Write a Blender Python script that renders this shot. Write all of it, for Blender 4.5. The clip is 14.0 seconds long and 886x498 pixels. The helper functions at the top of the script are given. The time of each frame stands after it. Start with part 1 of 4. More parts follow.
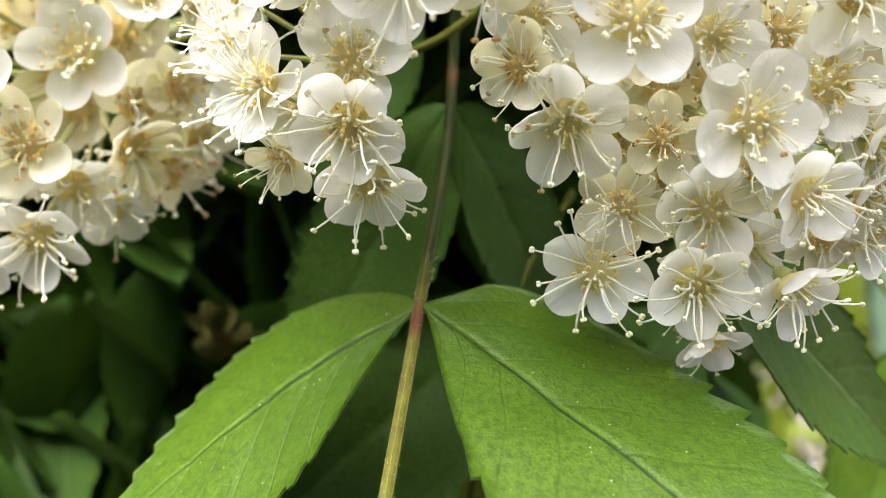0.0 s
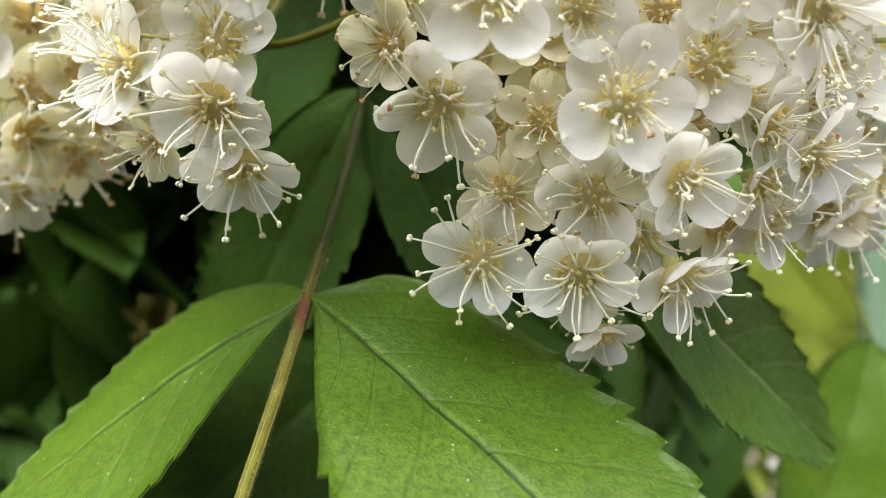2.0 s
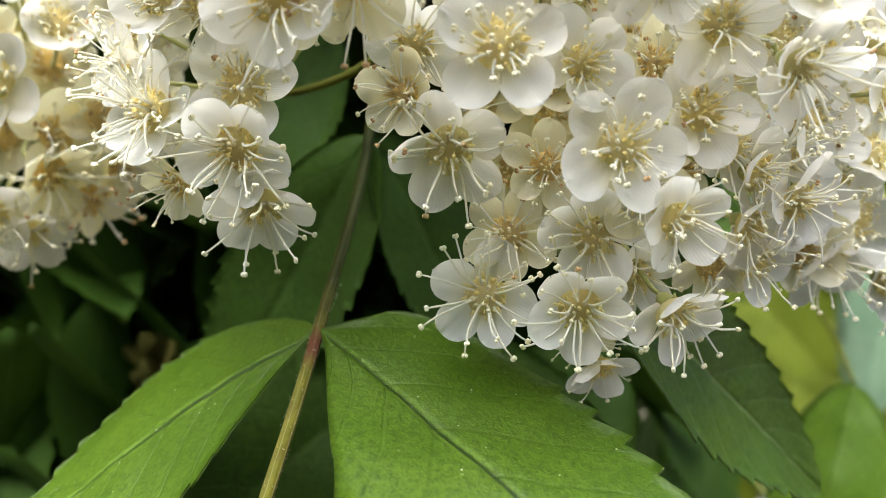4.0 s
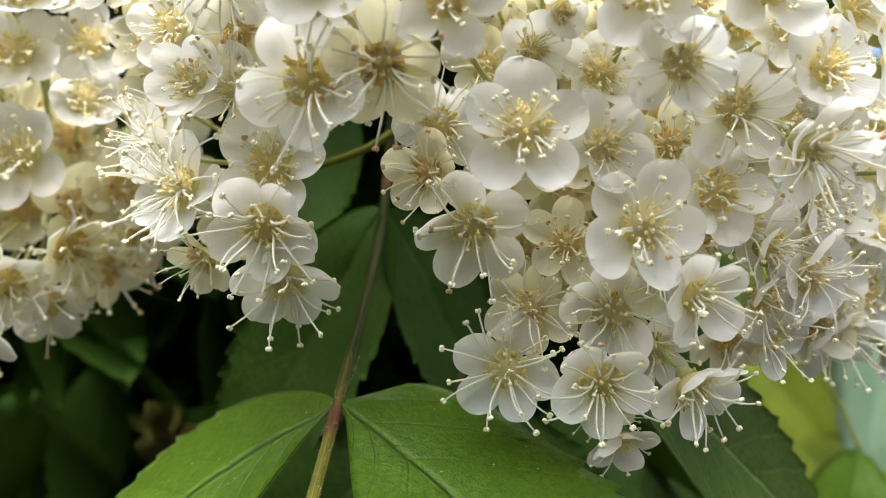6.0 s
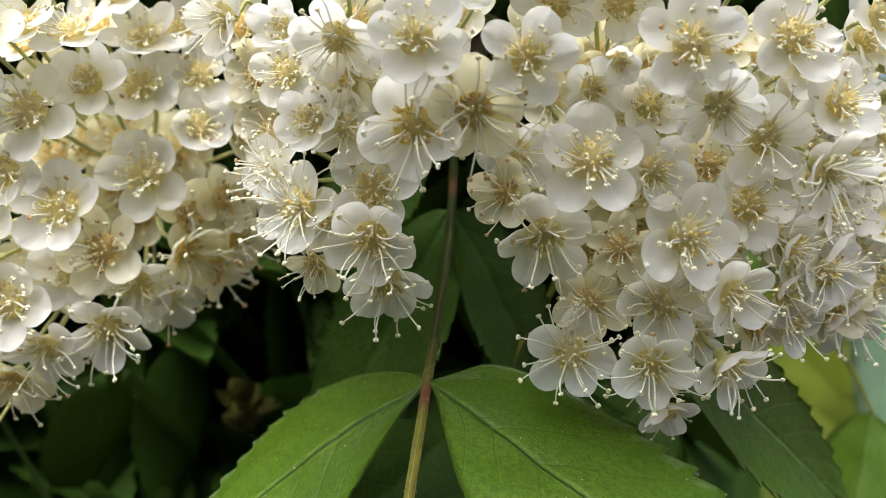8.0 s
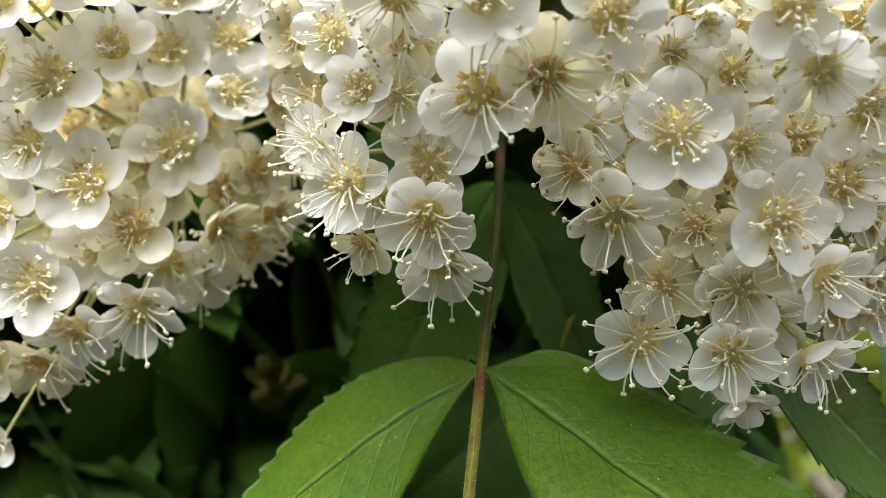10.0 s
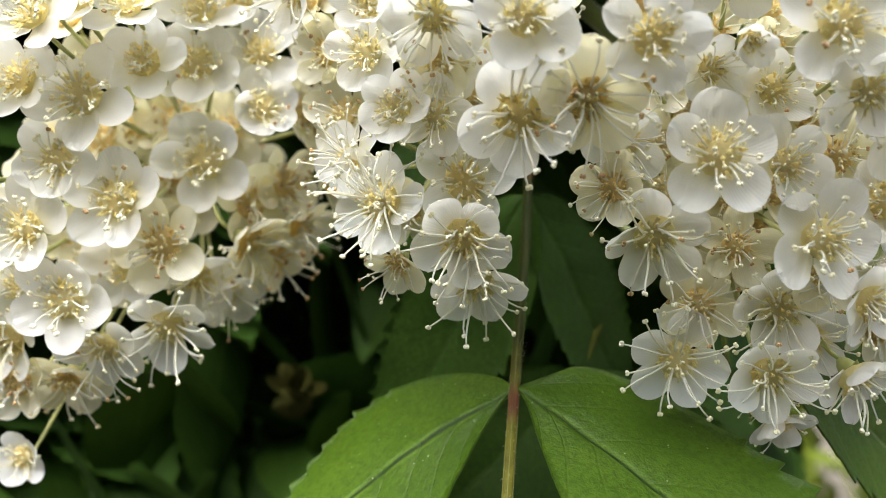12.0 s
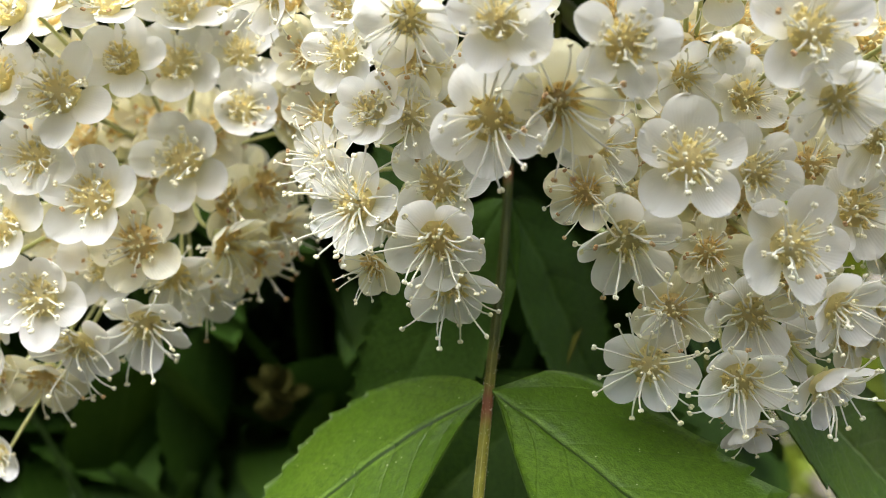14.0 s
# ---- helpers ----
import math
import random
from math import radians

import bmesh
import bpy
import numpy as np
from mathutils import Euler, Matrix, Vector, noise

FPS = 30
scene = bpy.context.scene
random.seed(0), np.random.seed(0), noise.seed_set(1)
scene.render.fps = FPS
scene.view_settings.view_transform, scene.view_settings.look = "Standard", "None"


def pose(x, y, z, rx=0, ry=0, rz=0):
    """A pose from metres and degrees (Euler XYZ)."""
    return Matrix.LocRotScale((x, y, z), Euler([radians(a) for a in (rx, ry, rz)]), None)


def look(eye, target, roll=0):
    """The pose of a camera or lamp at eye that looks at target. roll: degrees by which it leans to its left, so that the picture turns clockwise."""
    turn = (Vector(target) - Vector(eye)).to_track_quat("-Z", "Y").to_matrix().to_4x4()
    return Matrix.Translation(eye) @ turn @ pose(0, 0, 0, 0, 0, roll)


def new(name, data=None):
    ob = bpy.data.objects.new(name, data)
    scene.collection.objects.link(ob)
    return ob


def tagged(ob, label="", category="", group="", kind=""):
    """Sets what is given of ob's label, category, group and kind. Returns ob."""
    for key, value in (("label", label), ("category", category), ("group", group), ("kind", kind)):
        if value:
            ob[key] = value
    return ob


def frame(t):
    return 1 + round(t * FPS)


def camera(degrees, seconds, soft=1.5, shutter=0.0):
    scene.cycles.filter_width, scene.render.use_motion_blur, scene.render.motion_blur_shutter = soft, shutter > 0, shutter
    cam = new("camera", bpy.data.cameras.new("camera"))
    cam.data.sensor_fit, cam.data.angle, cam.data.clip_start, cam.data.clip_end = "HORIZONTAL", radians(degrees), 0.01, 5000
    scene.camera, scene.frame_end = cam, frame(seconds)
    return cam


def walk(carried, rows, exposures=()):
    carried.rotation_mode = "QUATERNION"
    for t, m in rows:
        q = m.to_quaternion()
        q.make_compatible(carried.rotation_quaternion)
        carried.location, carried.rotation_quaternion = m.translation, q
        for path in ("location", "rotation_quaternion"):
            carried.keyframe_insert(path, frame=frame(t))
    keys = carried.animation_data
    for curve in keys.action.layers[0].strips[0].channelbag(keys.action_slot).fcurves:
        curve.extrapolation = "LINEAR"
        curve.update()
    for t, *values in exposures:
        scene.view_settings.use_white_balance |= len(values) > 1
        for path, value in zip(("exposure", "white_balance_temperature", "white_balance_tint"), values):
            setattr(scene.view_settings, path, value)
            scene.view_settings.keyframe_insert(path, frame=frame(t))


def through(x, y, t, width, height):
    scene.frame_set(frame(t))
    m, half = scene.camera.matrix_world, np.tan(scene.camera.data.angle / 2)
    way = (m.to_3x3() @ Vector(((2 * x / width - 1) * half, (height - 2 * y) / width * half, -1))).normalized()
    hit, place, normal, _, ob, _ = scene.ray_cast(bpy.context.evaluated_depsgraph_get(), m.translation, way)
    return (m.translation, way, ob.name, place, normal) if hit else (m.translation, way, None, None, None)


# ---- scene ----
cam = camera(57.8, 14.0, 0.8)
PATH = [
    (0, (0.00078, -0.00057, 1.50341), (-0.00483, 0.49895, 1.48212), -0.92),
    (0.5, (0.00325, 0.00125, 1.50303), (-0.00719, 0.5006, 1.4798), -1.00),
    (1, (0.01036, 0.00255, 1.50309), (-0.00078, 0.50184, 1.47889), -0.86),
    (1.5, (0.01137, 0.00169, 1.50274), (-0.00351, 0.50092, 1.47932), -0.84),
    (2, (0.01072, 0.00223, 1.50257), (-0.00218, 0.5015, 1.47881), -0.89),
    (2.2, (0.01022, 0.00239, 1.50265), (-0.00268, 0.50165, 1.47866), -0.69),
    (4.3, (0.00898, -0.00159, 1.50178), (0.00737, 0.49819, 1.51638), -0.42),
    (4.5, (0.00937, -0.00169, 1.50184), (0.00821, 0.4979, 1.52208), -0.40),
    (5, (0.00647, -0.00247, 1.50259), (0.00867, 0.49669, 1.53141), -0.67),
    (5.5, (0.0065, -0.00088, 1.50192), (0.01041, 0.49804, 1.5345), -0.58),
    (6, (0.00645, -0.0025, 1.50305), (0.01065, 0.49568, 1.54548), -0.49),
    (6.5, (0.00564, -0.00435, 1.50393), (0.01135, 0.49317, 1.55334), -0.72),
    (7, (0.00467, -0.00513, 1.50539), (0.01223, 0.49217, 1.55677), -1.02),
    (7.5, (0.00407, -0.00719, 1.50534), (0.00523, 0.49101, 1.54772), -1.34),
    (8, (0.00079, -0.0154, 1.50584), (-0.0046, 0.48411, 1.52741), -1.41),
    (8.5, (0.00049, -0.02024, 1.50707), (-0.00189, 0.47949, 1.52316), -1.56),
    (9, (-0.00349, -0.01814, 1.50661), (-0.00646, 0.48185, 1.50489), -1.67),
    (9.2, (-0.00383, -0.01497, 1.50659), (-0.00711, 0.48501, 1.5101), -1.50),
    (11.3, (-0.00469, -0.00741, 1.50932), (-0.0229, 0.49217, 1.50042), -1.70),
    (11.5, (-0.00557, -0.00713, 1.50896), (-0.0191, 0.49266, 1.50435), -1.51),
    (12, (-0.00635, -0.00904, 1.50982), (-0.02043, 0.49074, 1.50515), -1.46),
    (12.5, (-0.00515, -0.01186, 1.51028), (-0.01758, 0.48799, 1.50936), -1.01),
    (13, (-0.00474, -0.01155, 1.50966), (-0.01537, 0.48833, 1.5071), -0.84),
    (13.5, (-0.00501, -0.01056, 1.50981), (-0.016, 0.48932, 1.50723), -0.88),
    (14, (-0.00464, -0.00927, 1.50949), (-0.01511, 0.49062, 1.5082), -0.73),
]
walk(cam, [(t, look(eye, target, roll)) for t, eye, target, roll in PATH], [(0, 2.0, 6380, 9.5), (2.2, 1.77, 6380, 9.5), (4.3, 1.66, 6350, 7.5), (6, 1.48, 6350, 8.5), (7, 1.18, 6350, 9), (9.2, 1.2, 6330, 9), (11.3, 1.36, 6260, 8), (14, 1.35, 6260, 8)])

# ---- light ----
LIGHT_FROM = Vector((-0.11, -0.40, 0.90))
world = bpy.data.worlds.new("sky")
scene.world = world
world.use_nodes = True
sky = world.node_tree.nodes.new("ShaderNodeTexSky")
sky.sky_type, sky.sun_disc = "NISHITA", False
sky.sun_elevation = math.asin(LIGHT_FROM.normalized().z)
sky.sun_rotation = math.atan2(LIGHT_FROM.x, LIGHT_FROM.y)
sky.dust_density = 7.0
sky.ozone_density = 0.3
ground_of_world = world.node_tree.nodes["Background"]
ground_of_world.inputs["Strength"].default_value = 0.12
world.node_tree.links.new(sky.outputs[0], ground_of_world.inputs["Color"])
sun = new("sun", bpy.data.lights.new("sun", "SUN"))
sun.data.energy, sun.data.angle, sun.data.color = 3.7, radians(55), (0.98, 0.99, 1.0)
sun.matrix_world = look(LIGHT_FROM * 3, (0, 0, 0))
cam.data.dof.use_dof = True
cam.data.dof.aperture_fstop = 28.0


# ---- materials ----
class Nodes:
    """A short way to write node trees."""

    def __init__(self, name):
        self.material = bpy.data.materials.new(name)
        self.material.use_nodes = True
        self.tree = self.material.node_tree
        self.tree.nodes.clear()
        self.out = self.add("ShaderNodeOutputMaterial")

    def add(self, kind, **inputs):
        node = self.tree.nodes.new(kind)
        for key, value in inputs.items():
            self.put(node, key, value)
        return node

    def put(self, node, key, value):
        socket = node.inputs[int(key[1:])] if key[0] == "i" and key[1:].isdigit() else node.inputs[key.replace("_", " ")]
        if isinstance(value, bpy.types.NodeSocket):
            self.tree.links.new(value, socket)
        else:
            socket.default_value = value

    def math(self, operation, a, b=0.0, c=0.0):
        node = self.add("ShaderNodeMath", i0=a, i1=b, i2=c)
        node.operation = operation
        return node.outputs[0]

    def mix(self, fac, a, b):
        node = self.tree.nodes.new("ShaderNodeMix")
        node.data_type = "RGBA"
        for n, value in ((0, fac), (6, a), (7, b)):
            if isinstance(value, bpy.types.NodeSocket):
                self.tree.links.new(value, node.inputs[n])
            else:
                node.inputs[n].default_value = value if n == 0 else (*value, 1.0)
        return node.outputs[2]

    def ramp(self, value, low, high):
        node = self.add("ShaderNodeMapRange", i0=value, i1=low, i2=high)
        return node.outputs[0]

    def noise(self, scale, detail=3.0, where=None):
        node = self.add("ShaderNodeTexNoise", Scale=scale, Detail=detail)
        self.tree.links.new(where or self.place(), node.inputs["Vector"])
        return node.outputs["Fac"]

    def place(self):
        return self.add("ShaderNodeTexCoord").outputs["Object"]

    def uv(self):
        split = self.add("ShaderNodeSeparateXYZ", i0=self.add("ShaderNodeTexCoord").outputs["UV"])
        return split.outputs[0], split.outputs[1]

    def chance(self):
        return self.add("ShaderNodeObjectInfo").outputs["Random"]

    def bump(self, height, distance, strength=0.5):
        return self.add("ShaderNodeBump", Height=height, Distance=distance, Strength=strength).outputs[0]

    def surface(self, colour, rough, normal=None, through=0.0, glow=None, specular=0.5, sheen=0.0):
        gloss = self.add("ShaderNodeBsdfPrincipled", Roughness=rough, Specular_IOR_Level=specular, Sheen_Weight=sheen)
        if isinstance(colour, tuple):
            colour = (*colour, 1.0)
        self.put(gloss, "Base_Color", colour)
        if normal:
            self.put(gloss, "Normal", normal)
        last = gloss.outputs[0]
        if through:
            thin = self.add("ShaderNodeBsdfTranslucent")
            self.put(thin, "Color", glow if glow is not None else colour)
            if normal:
                self.put(thin, "Normal", normal)
            last = self.add("ShaderNodeMixShader", i0=through, i1=last, i2=thin.outputs[0]).outputs[0]
        self.tree.links.new(last, self.out.inputs[0])
        return self.material


def petal_material(name, fresh, worn, glow):
    n = Nodes(name)
    along, across = n.uv()
    side = n.math("SUBTRACT", across, 0.5)
    fan = n.math("DIVIDE", side, n.math("ADD", along, 0.35))
    veins = n.math("SINE", n.math("ADD", n.math("MULTIPLY", fan, 95.0), n.math("MULTIPLY", n.noise(500.0), 2.5)))
    vein = n.ramp(veins, 0.3, 1.0)
    mottled = n.noise(900.0, 4.0)
    white = n.mix(n.math("MULTIPLY", vein, 0.10), fresh, worn)
    white = n.mix(n.ramp(mottled, 0.45, 0.75), white, tuple((a + b) / 2 for a, b in zip(fresh, worn)))
    base = n.ramp(along, 0.56, 0.12)
    white = n.mix(n.math("MULTIPLY", base, 0.75), white, (0.96, 0.86, 0.46))
    spots = n.add("ShaderNodeTexVoronoi", Scale=330.0)
    n.put(spots, "Vector", n.place())
    kept = n.math("GREATER_THAN", n.add("ShaderNodeSeparateColor", i0=spots.outputs["Color"]).outputs[0], 0.955)
    shed = n.math("MULTIPLY", n.ramp(spots.outputs["Distance"], 0.10, 0.06), kept)
    white = n.mix(shed, white, (0.30, 0.17, 0.07))
    bump = n.bump(n.math("ADD", veins, n.math("MULTIPLY", mottled, 2.0)), 0.000012, 0.25)
    return n.surface(white, 0.45, bump, 0.56, n.mix(0.9, white, glow), 0.4, 0.10)


def plain_material(name, colour, other, rough=0.5, scale=800.0, through=0.0, bumpy=0.00003, specular=0.4, sheen=0.0):
    n = Nodes(name)
    spread = n.math("ADD", n.math("MULTIPLY", n.noise(scale, 4.0), 0.75), n.math("MULTIPLY", n.chance(), 0.35))
    mixed = n.mix(n.ramp(spread, 0.3, 0.75), colour, other)
    return n.surface(mixed, rough, n.bump(n.noise(scale * 2.5), bumpy, 0.6), through, None, specular, sheen)


def leaf_material(name, deep, light, vein_colour, through=0.22, rough=0.42, dust=1.0, veins=8.0, rib=1.0, sheen=0.18):
    n = Nodes(name)
    along, across = n.uv()
    off = n.math("ABSOLUTE", n.math("SUBTRACT", across, 0.5))
    wander = n.math("MULTIPLY", n.math("SUBTRACT", n.noise(120.0, 2.0), 0.5), 0.035)
    phase = n.math("SUBTRACT", n.math("ADD", along, wander), n.math("MULTIPLY", off, 0.42))
    near = n.math("ABSOLUTE", n.math("SUBTRACT", n.math("FRACT", n.math("MULTIPLY", phase, veins)), 0.5))
    lateral = n.ramp(near, 0.060, 0.004)
    rim = n.math("MULTIPLY", n.ramp(n.math("ABSOLUTE", n.math("SUBTRACT", off, 0.013 * rib)), 0.009 * rib, 0.002 * rib), n.ramp(n.noise(300.0), 0.35, 0.60))
    midrib = n.ramp(off, 0.007 * rib, 0.0025 * rib)
    cells = n.add("ShaderNodeTexVoronoi", Scale=900.0)
    cells.feature = "DISTANCE_TO_EDGE"
    n.put(cells, "Vector", n.place())
    net = n.ramp(cells.outputs["Distance"], 0.10, 0.0)
    broad, fine, grain = n.noise(70.0, 3.0), n.noise(1500.0, 3.0), n.noise(4500.0, 2.0)
    green = n.mix(n.ramp(broad, 0.32, 0.68), deep, light)
    green = n.mix(n.ramp(n.math("ADD", fine, grain), 0.85, 1.25), green, tuple(v * 0.76 for v in deep))
    green = n.mix(n.math("MULTIPLY", net, 0.06), green, vein_colour)
    green = n.mix(n.math("MULTIPLY", lateral, 0.13), green, vein_colour)
    green = n.mix(n.math("MULTIPLY", rim, 0.35), green, tuple(v * 1.5 + 0.02 for v in light))
    green = n.mix(n.math("MULTIPLY", midrib, 0.9), green, vein_colour)
    specks = n.add("ShaderNodeTexVoronoi", Scale=950.0)
    n.put(specks, "Vector", n.place())
    some = n.math("GREATER_THAN", n.add("ShaderNodeSeparateColor", i0=specks.outputs["Color"]).outputs[1], 0.40)
    dusty = n.math("MULTIPLY", n.math("MULTIPLY", n.ramp(specks.outputs["Distance"], 0.090, 0.03), some), 0.9 * dust)
    green = n.mix(dusty, green, (0.55, 0.58, 0.36))
    height = n.math("SUBTRACT", n.math("ADD", n.math("MULTIPLY", fine, 0.8), n.math("MULTIPLY", grain, 0.5)), n.math("ADD", n.math("MULTIPLY", net, 0.09), n.math("MULTIPLY", lateral, 0.32)))
    glossy = n.math("ADD", rough, n.math("MULTIPLY", n.math("SUBTRACT", broad, 0.5), 0.25))
    return n.surface(green, glossy, n.bump(height, 0.00011, 0.9), through, n.mix(0.5, green, (light[0] * 1.5, light[1] * 1.35, light[2])), sheen)


def rachis_material():
    n = Nodes("rachis")
    along, around = n.uv()
    streak = n.noise(700.0, 4.0)
    olive = n.mix(n.ramp(streak, 0.35, 0.7), (0.09, 0.092, 0.010), (0.155, 0.145, 0.020))
    olive = n.mix(n.ramp(n.noise(260.0), 0.55, 0.78), olive, (0.070, 0.048, 0.012))
    # Upper stretch darkened: the clusters' shade is painted into its colour.
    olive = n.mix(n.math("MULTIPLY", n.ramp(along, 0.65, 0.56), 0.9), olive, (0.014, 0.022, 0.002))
    ridge = n.ramp(n.math("ABSOLUTE", n.math("SUBTRACT", n.math("FRACT", n.math("MULTIPLY", around, 5.0)), 0.5)), 0.16, 0.04)
    olive = n.mix(n.math("MULTIPLY", ridge, n.ramp(along, 0.45, 0.75)), olive, (0.25, 0.235, 0.075))
    near = n.math("ABSOLUTE", n.math("SUBTRACT", along, 0.662))
    other = n.math("ABSOLUTE", n.math("SUBTRACT", along, 0.27))
    red = n.ramp(n.math("MINIMUM", near, n.math("ADD", other, 0.012)), 0.034, 0.008)
    return n.surface(n.mix(red, olive, (0.12, 0.048, 0.022)), 0.5, n.bump(n.math("ADD", streak, ridge), 0.00010, 0.8), 0, None, 0.12, 0.0)


PETAL = petal_material("petal", (0.95, 0.95, 0.945), (0.91, 0.91, 0.89), (0.965, 0.955, 0.89))
# Cream of ageing petals; also puts the clusters' yellowish shade into inner flowers.
PETAL_OLD_SHADED = petal_material("petal_old_shaded", (0.93, 0.91, 0.80), (0.89, 0.85, 0.68), (0.95, 0.90, 0.58))
FILAMENT = plain_material("filament", (0.93, 0.93, 0.87), (0.91, 0.88, 0.74), 0.4, 600.0, 0.5)
ANTHER = plain_material("anther", (0.93, 0.90, 0.72), (0.89, 0.82, 0.54), 0.6, 2500.0, 0.1, 0.00006)
ANTHER_OLD = plain_material("anther_old", (0.62, 0.42, 0.20), (0.44, 0.26, 0.12), 0.7, 2500.0, 0.0, 0.00006)
TIP = plain_material("tip", (0.95, 0.91, 0.70), (0.94, 0.87, 0.56), 0.6, 2500.0, 0.2, 0.00006)
CENTRE = plain_material("centre", (0.98, 0.91, 0.58), (0.98, 0.87, 0.45), 0.6, 1800.0, 0.68, 0.00003, 0.2)
CENTRE_OLD = plain_material("centre_old", (0.95, 0.83, 0.47), (0.91, 0.73, 0.33), 0.6, 1800.0, 0.6, 0.00003, 0.2)
PEDICEL = plain_material("pedicel", (0.52, 0.52, 0.20), (0.42, 0.43, 0.13), 0.55, 500.0, 0.2, 0.00006, 0.35, 0.3)
STALK = plain_material("stalk", (0.19, 0.22, 0.065), (0.12, 0.155, 0.04), 0.55, 500.0, 0.0, 0.00006, 0.35, 0.3)
TWIG = plain_material("twig", (0.072, 0.080, 0.008), (0.048, 0.052, 0.006), 0.7, 500.0, 0.0, 0.00006, 0.10)
BARK = plain_material("bark", (0.12, 0.10, 0.08), (0.20, 0.17, 0.13), 0.8, 60.0, 0.0, 0.001)
RACHIS = rachis_material()
LEAF = leaf_material("leaf", (0.056, 0.115, 0.006), (0.088, 0.155, 0.010), (0.010, 0.026, 0.003), 0.22, 0.42, 1.0, 8.0, 1.35, 0.26)
LEAF_SIDE = leaf_material("leaf_side", (0.056, 0.120, 0.006), (0.080, 0.150, 0.008), (0.30, 0.40, 0.17), 0.2, 0.45, 0.4, 8.0, 2.2)
# Leaf green toned down: half shade behind the front leaf is in the colour.
LEAF_HALF_SHADED = leaf_material("leaf_half_shaded", (0.036, 0.084, 0.009), (0.052, 0.108, 0.013), (0.030, 0.066, 0.010), 0.15, 0.6, 0.3)
# Darkened copy of the leaf green: deep shade is put into the colour.
LEAF_SHADED = leaf_material("leaf_shaded", (0.020, 0.052, 0.003), (0.031, 0.070, 0.004), (0.038, 0.074, 0.010), 0.12, 0.68, 0.0)
LEAF_PALE = leaf_material("leaf_pale", (0.10, 0.17, 0.10), (0.14, 0.21, 0.13), (0.17, 0.24, 0.16), 0.2, 0.55, 0.0)
# Yellow-green leaf colour with sunlight put into it.
LEAF_YELLOW_LIT = leaf_material("leaf_yellow_lit", (0.085, 0.12, 0.008), (0.145, 0.18, 0.014), (0.20, 0.23, 0.04), 0.3, 0.5, 0.0)
WITHERED = plain_material("withered", (0.050, 0.048, 0.010), (0.030, 0.030, 0.006), 0.9, 500.0, 0.1, 0.0002, 0.05)
SOIL = plain_material("soil", (0.085, 0.07, 0.05), (0.13, 0.11, 0.08), 0.9, 6.0, 0.0, 0.01)


# ---- building ----
def spot(x, y, z):
    """A place of the plant, in millimetres from a point 1.5 m over the ground."""
    return Vector((x / 1000, y / 1000, 1.5 + z / 1000))


def mesh_of(name, verts, faces, material, uvs=None, smooth=True):
    data = bpy.data.meshes.new(name)
    data.from_pydata([tuple(v) for v in verts], [], faces)
    if uvs is not None:
        layer = data.uv_layers.new(name="UVMap")
        index = np.empty(len(data.loops), dtype=np.int32)
        data.loops.foreach_get("vertex_index", index)
        layer.data.foreach_set("uv", np.asarray(uvs, dtype=np.float32)[index].ravel())
    if smooth:
        data.polygons.foreach_set("use_smooth", np.ones(len(data.polygons), dtype=bool))
    data.materials.append(material)
    return data


def piece(name, data, parent, m=None, label=""):
    """One mesh under a thing or under a part."""
    ob = new(name, data)
    ob.parent = parent
    if m is not None:
        ob.matrix_basis = m
    return tagged(ob, label)


def thing(name, m, label, category, group=""):
    ob = new(name)
    ob.empty_display_size = 0.005
    ob.matrix_basis = m
    return tagged(ob, label, category, group)


def tube(points, radii, sides=8):
    """Verts, faces and UVs of a closed, tapering tube along points; u runs along it."""
    points = [Vector(p) for p in points]
    verts, faces, uvs = [], [], []
    lengths = [0.0]
    for a, b in zip(points, points[1:]):
        lengths.append(lengths[-1] + (b - a).length)
    side = None
    for k, p in enumerate(points):
        way = (points[min(k + 1, len(points) - 1)] - points[max(k - 1, 0)]).normalized()
        side = way.orthogonal() if side is None else side - way * side.dot(way)
        side.normalize()
        other = way.cross(side)
        for s in range(sides):
            a = 2 * math.pi * s / sides
            verts.append(p + radii[k] * (math.cos(a) * side + math.sin(a) * other))
            uvs.append((lengths[k] / lengths[-1], s / sides))
        if k:
            for s in range(sides):
                a, b = (k - 1) * sides, k * sides
                faces.append((a + s, a + (s + 1) % sides, b + (s + 1) % sides, b + s))
    faces.append(tuple(range(sides))[::-1])
    faces.append(tuple(len(verts) - sides + s for s in range(sides)))
    return verts, faces, uvs


def curve_through(points, steps=8):
    """A smooth line through points."""
    points = [Vector(p) for p in points]
    ends = [points[0] * 2 - points[1], *points, points[-1] * 2 - points[-2]]
    line = []
    for a, b, c, d in zip(ends, ends[1:], ends[2:], ends[3:]):
        for k in range(steps):
            t = k / steps
            line.append(0.5 * (2 * b + (c - a) * t + (2 * a - 5 * b + 4 * c - d) * t * t + (3 * b - a - 3 * c + d) * t ** 3))
    return [*line, points[-1]]


